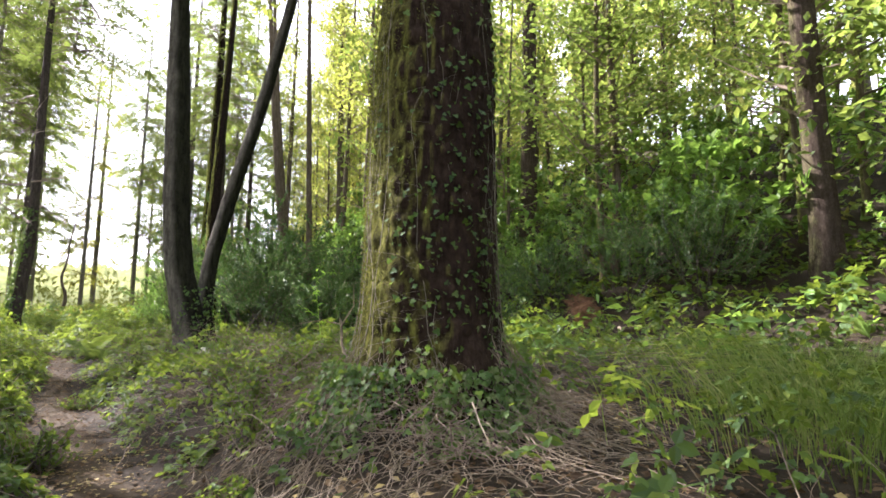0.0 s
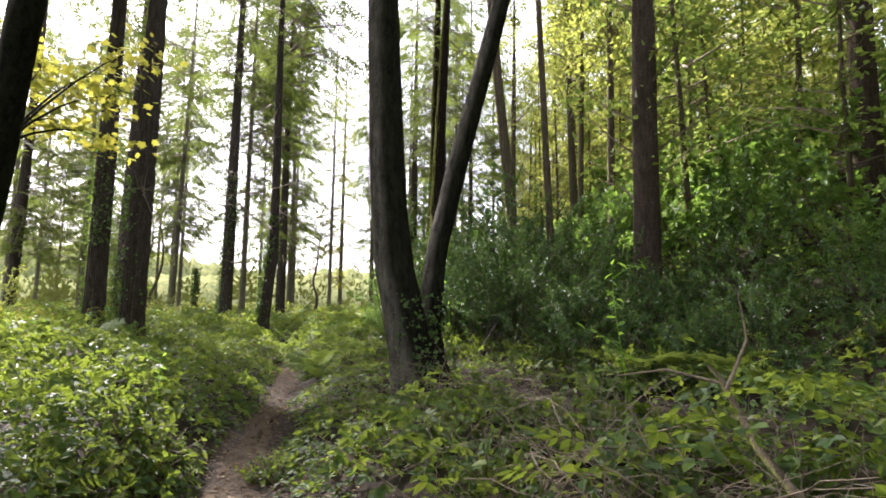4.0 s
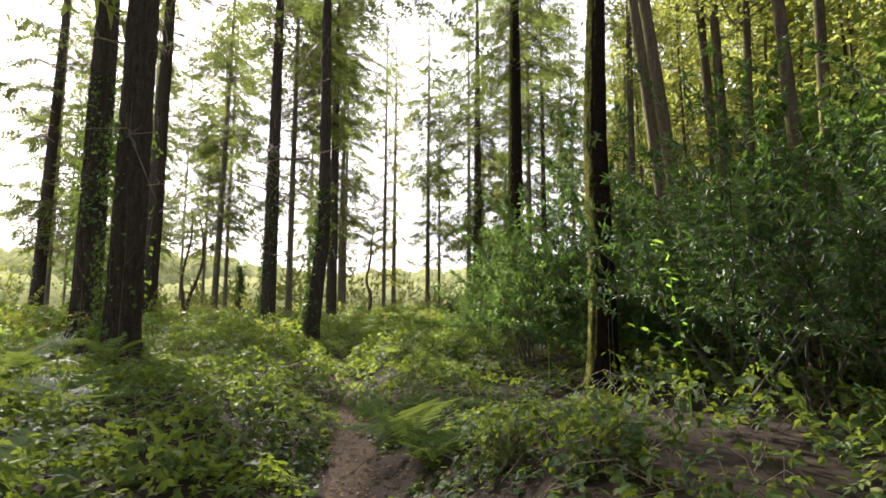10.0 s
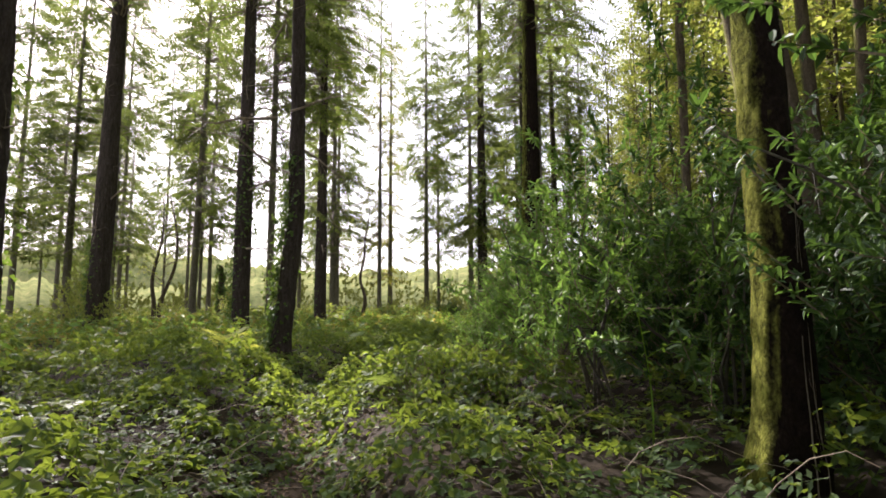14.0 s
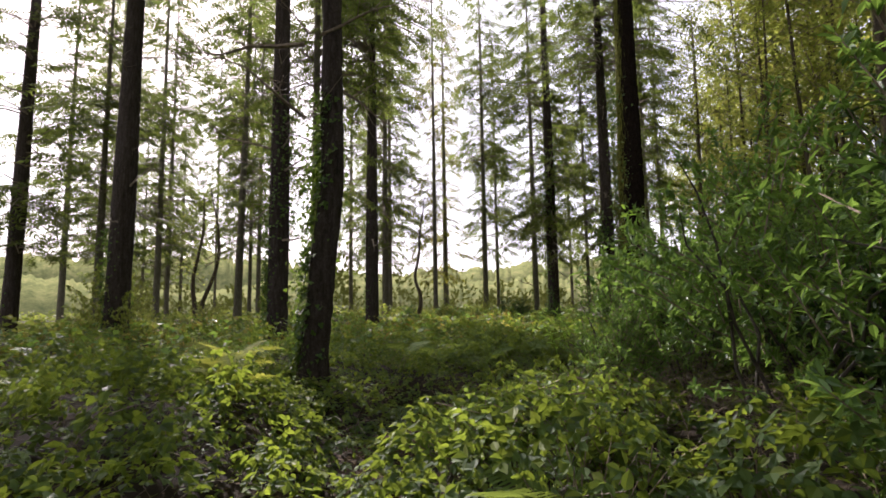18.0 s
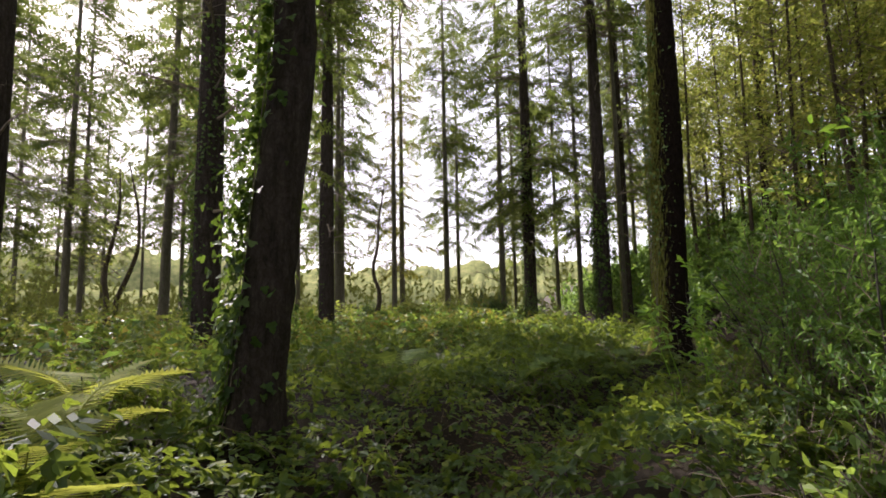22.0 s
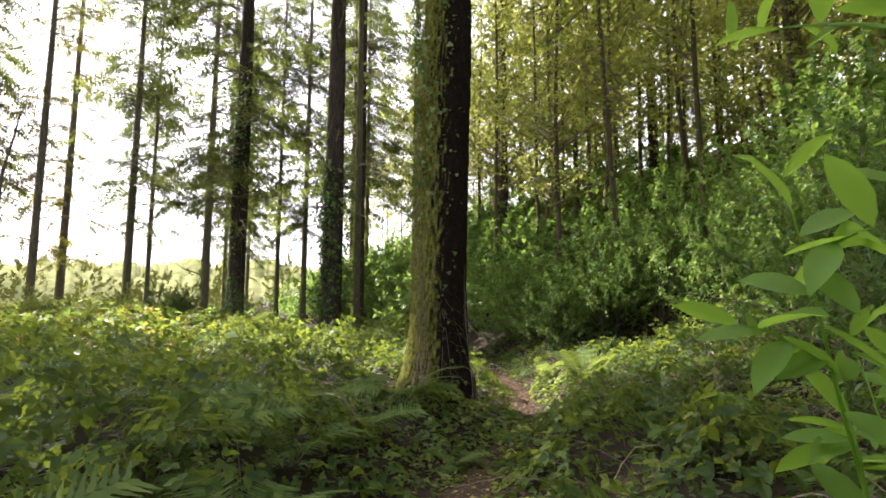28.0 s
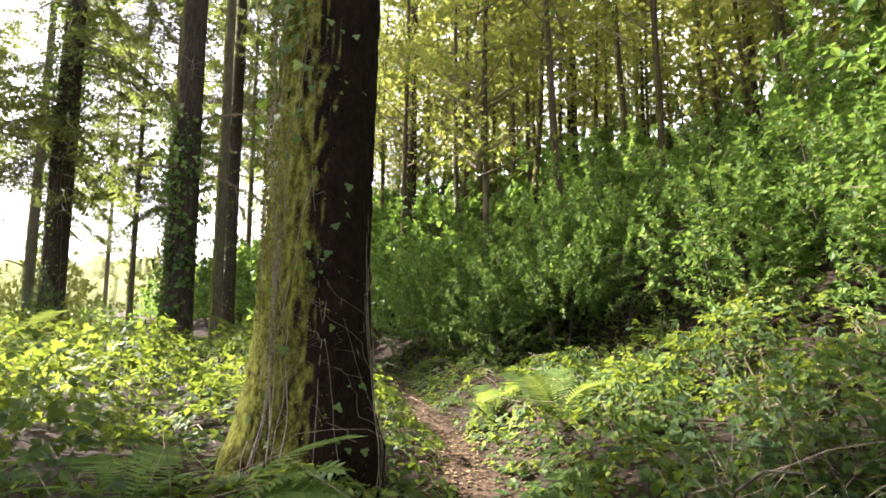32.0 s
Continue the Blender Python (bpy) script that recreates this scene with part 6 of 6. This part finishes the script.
stuff("long_grass", build("long_grass", [tubes(p, np.full((n, 1), 0.005) * np.array([1, 0.9, 0.6, 0.15])[None], 3)], [GRASS]), "tufts of long fresh grass on the bank", "grass")

# a fallen branch, a cut log
fb = thing("fallen_branch", "pale fallen branch propped in the brambles", "branch", pose(-1.1, 6.6, gz(-1.1, 6.6)))
part("stick", build("stick", [tubes(np.array([[(0.35, -0.75, 0.1), (0.2, -0.4, 0.25), (0.02, 0.1, 0.45), (-0.1, 0.6, 0.72), (-0.16, 0.8, 0.78)]]), np.array([[0.024, 0.023, 0.021, 0.017, 0.01]]), 8)], [BARK_SLIM], True), fb)
part("stick", build("stick", [tubes(np.array([[(-0.08, 0.5, 0.68), (0.05, 0.7, 0.95), (0.02, 0.8, 1.25)], [(-0.1, 0.6, 0.7), (-0.4, 0.75, 0.75), (-0.7, 0.7, 0.7)]]), np.array([[0.012, 0.009, 0.004], [0.011, 0.008, 0.004]]), 5)], [TWIG], True), fb)
lg = thing("cut_log", "short cut log with a pale end on the bank", "log", pose(4.0, 10.6, gz(4.0, 10.6) + 0.25, 0, 0, 25))
part("log", build("log", [tubes(np.array([[(-0.55, 0, 0), (-0.2, 0, 0.02), (0.2, 0, 0.01), (0.55, 0, 0.03)]]), np.array([[0.055, 0.058, 0.055, 0.05]]), 14)], [BARK_SLIM], True), lg)
a = np.arange(14) * 2 * np.pi / 14
for sx in (-0.552, 0.552):
    v = np.concatenate([[(sx, 0, 0.02)], np.stack([np.full(14, sx), 0.052 * np.cos(a), 0.02 + 0.052 * np.sin(a)], 1)])
    part("cut_end", build("cut_end", [(v, np.array([(0, 1 + i, 1 + (i + 1) % 14) for i in range(14)]), 0)], [CUT_WOOD]), lg, "pale sawn end")


# brown tangle of dead ivy stems round the foot of the great trunk
g = np.random.default_rng(820)
n = 2400
az = g.random(n) * 2 * np.pi
r0 = 0.55 + 1.25 * g.random(n) ** 1.3
q = np.stack([0.15 + r0 * np.cos(az), 4.62 + r0 * np.sin(az)], 1)
dr = g.random(n) * 2 * np.pi
s = np.linspace(0, 1, 7)
bendy = np.cumsum(g.normal(0, 0.6, (n, 7)), 1)
st = np.stack([np.cos(dr[:, None] + bendy), np.sin(dr[:, None] + bendy)], -1) * (0.05 + 0.05 * g.random(n))[:, None, None]
xy = q[:, None] + np.cumsum(st, 1)
foot = 0.42 * np.exp(-np.maximum(np.hypot(xy[..., 0] - 0.15, xy[..., 1] - 4.62) - 0.6, 0) / 0.35)
zz = ground_z(xy[..., 0], xy[..., 1]) + (0.05 + foot) * (0.3 + g.random((n, 1))) + 0.05 * np.sin(s * 3.1)[None] * g.random((n, 1))
stuff("ivy_tangle", build("ivy_tangle", [tubes(np.concatenate([xy, zz[..., None]], -1), (0.002 + 0.003 * g.random(n) ** 2)[:, None] * np.linspace(1, 0.5, 7)[None], 3)], [TWIG]), "brown tangle of dry ivy stems round the trunk's foot", "twigs")

g = np.random.default_rng(830)
spot = np.array([(-1.4, 6.2), (-0.8, 5.6), (-1.9, 7.0), (-2.4, 5.9), (2.2, 6.0), (3.0, 7.2), (-12.0, 23.2), (-12.2, 24.4), (-3.9, 9.0), (-3.2, 8.6), (-11.6, 22.2), (-9.6, 19.5), (-10.4, 20.4), (-11.2, 21.8), (-12.0, 24.2)])
n = 2000
k = g.integers(0, len(spot), n)
q = spot[k] + g.normal(0, 0.38, (n, 2))
dr = g.random(n) * 2 * np.pi
st = np.stack([np.cos(dr), np.sin(dr)], -1)[:, None] * (0.07 + 0.09 * g.random(n))[:, None, None] + g.normal(0, 0.025, (n, 6, 2))
xy = q[:, None] + np.cumsum(st, 1)
s = np.linspace(0, 1, 6)
zz = ground_z(q[:, 0], q[:, 1])[:, None] + 0.05 + 0.4 * g.random((n, 1)) ** 1.5 + (g.normal(0.1, 0.35, (n, 1)) * s[None] + 0.25 * (s - s * s)[None]) * 0.6
zz = np.maximum(zz, ground_z(xy[..., 0], xy[..., 1]) + 0.01)
stuff("dead_twigs", build("dead_twigs", [tubes(np.concatenate([xy, zz[..., None]], -1), (0.0018 + 0.0035 * g.random(n) ** 3)[:, None] * np.linspace(1, 0.4, 6)[None], 3)], [TWIG]), "heaps of dry brown twigs and dead stalks", "twigs")


# a yellowing seedling on the footpath and a white flower on the bank
def seedling(x, y, h, leaf_size, count, seed, mat, name, label, category):
    g = np.random.default_rng(seed)
    t = thing(name, label, category, pose(x, y, gz(x, y)))
    s = np.linspace(0, 1, 5)
    stem = part("stem", build("stem", [tubes(np.stack([0.02 * np.sin(s * 3), 0.015 * s, h * s], 1)[None], (0.004 * (1.2 - s))[None], 5)], [TWIG]), t)
    one = build("leaf", [leaves(L_OVATE, np.zeros((1, 3)), np.array([(0, 1.0, 0)]), np.array([(0, 0, 1.0)]), 1.0)], [mat], True)
    for i in range(count):
        o = part("leaf" if category != "flower" else "petal", one, stem)
        o.location = (0.02 * math.sin(3), 0.015, h * (1 - 0.12 * (i % 2)))
        o.rotation_euler = (radians(g.uniform(-35, 15)), radians(g.uniform(-20, 20)), i * 2 * math.pi / count + g.uniform(-0.3, 0.3))
        o.scale = (leaf_size,) * 3
    return t


PETAL = plain_material("white_petal", [(0.3, (0.7, 0.7, 0.66)), (0.7, (0.82, 0.82, 0.8))], 30, 0.6)
seedling(-13.81, 29.34, 0.4, 0.11, 3, 1, LEAF_MAPLE, "seedling", "yellow-leaved seedling at the edge of the footpath", "seedling")
seedling(-13.95, 29.0, 0.25, 0.08, 3, 2, LEAF_MAPLE, "seedling", "small yellow-leaved seedling on the footpath", "seedling")
seedling(-11.9, 29.2, 0.75, 0.03, 6, 3, PETAL, "wild_flower", "single white wild flower among brambles", "flower")
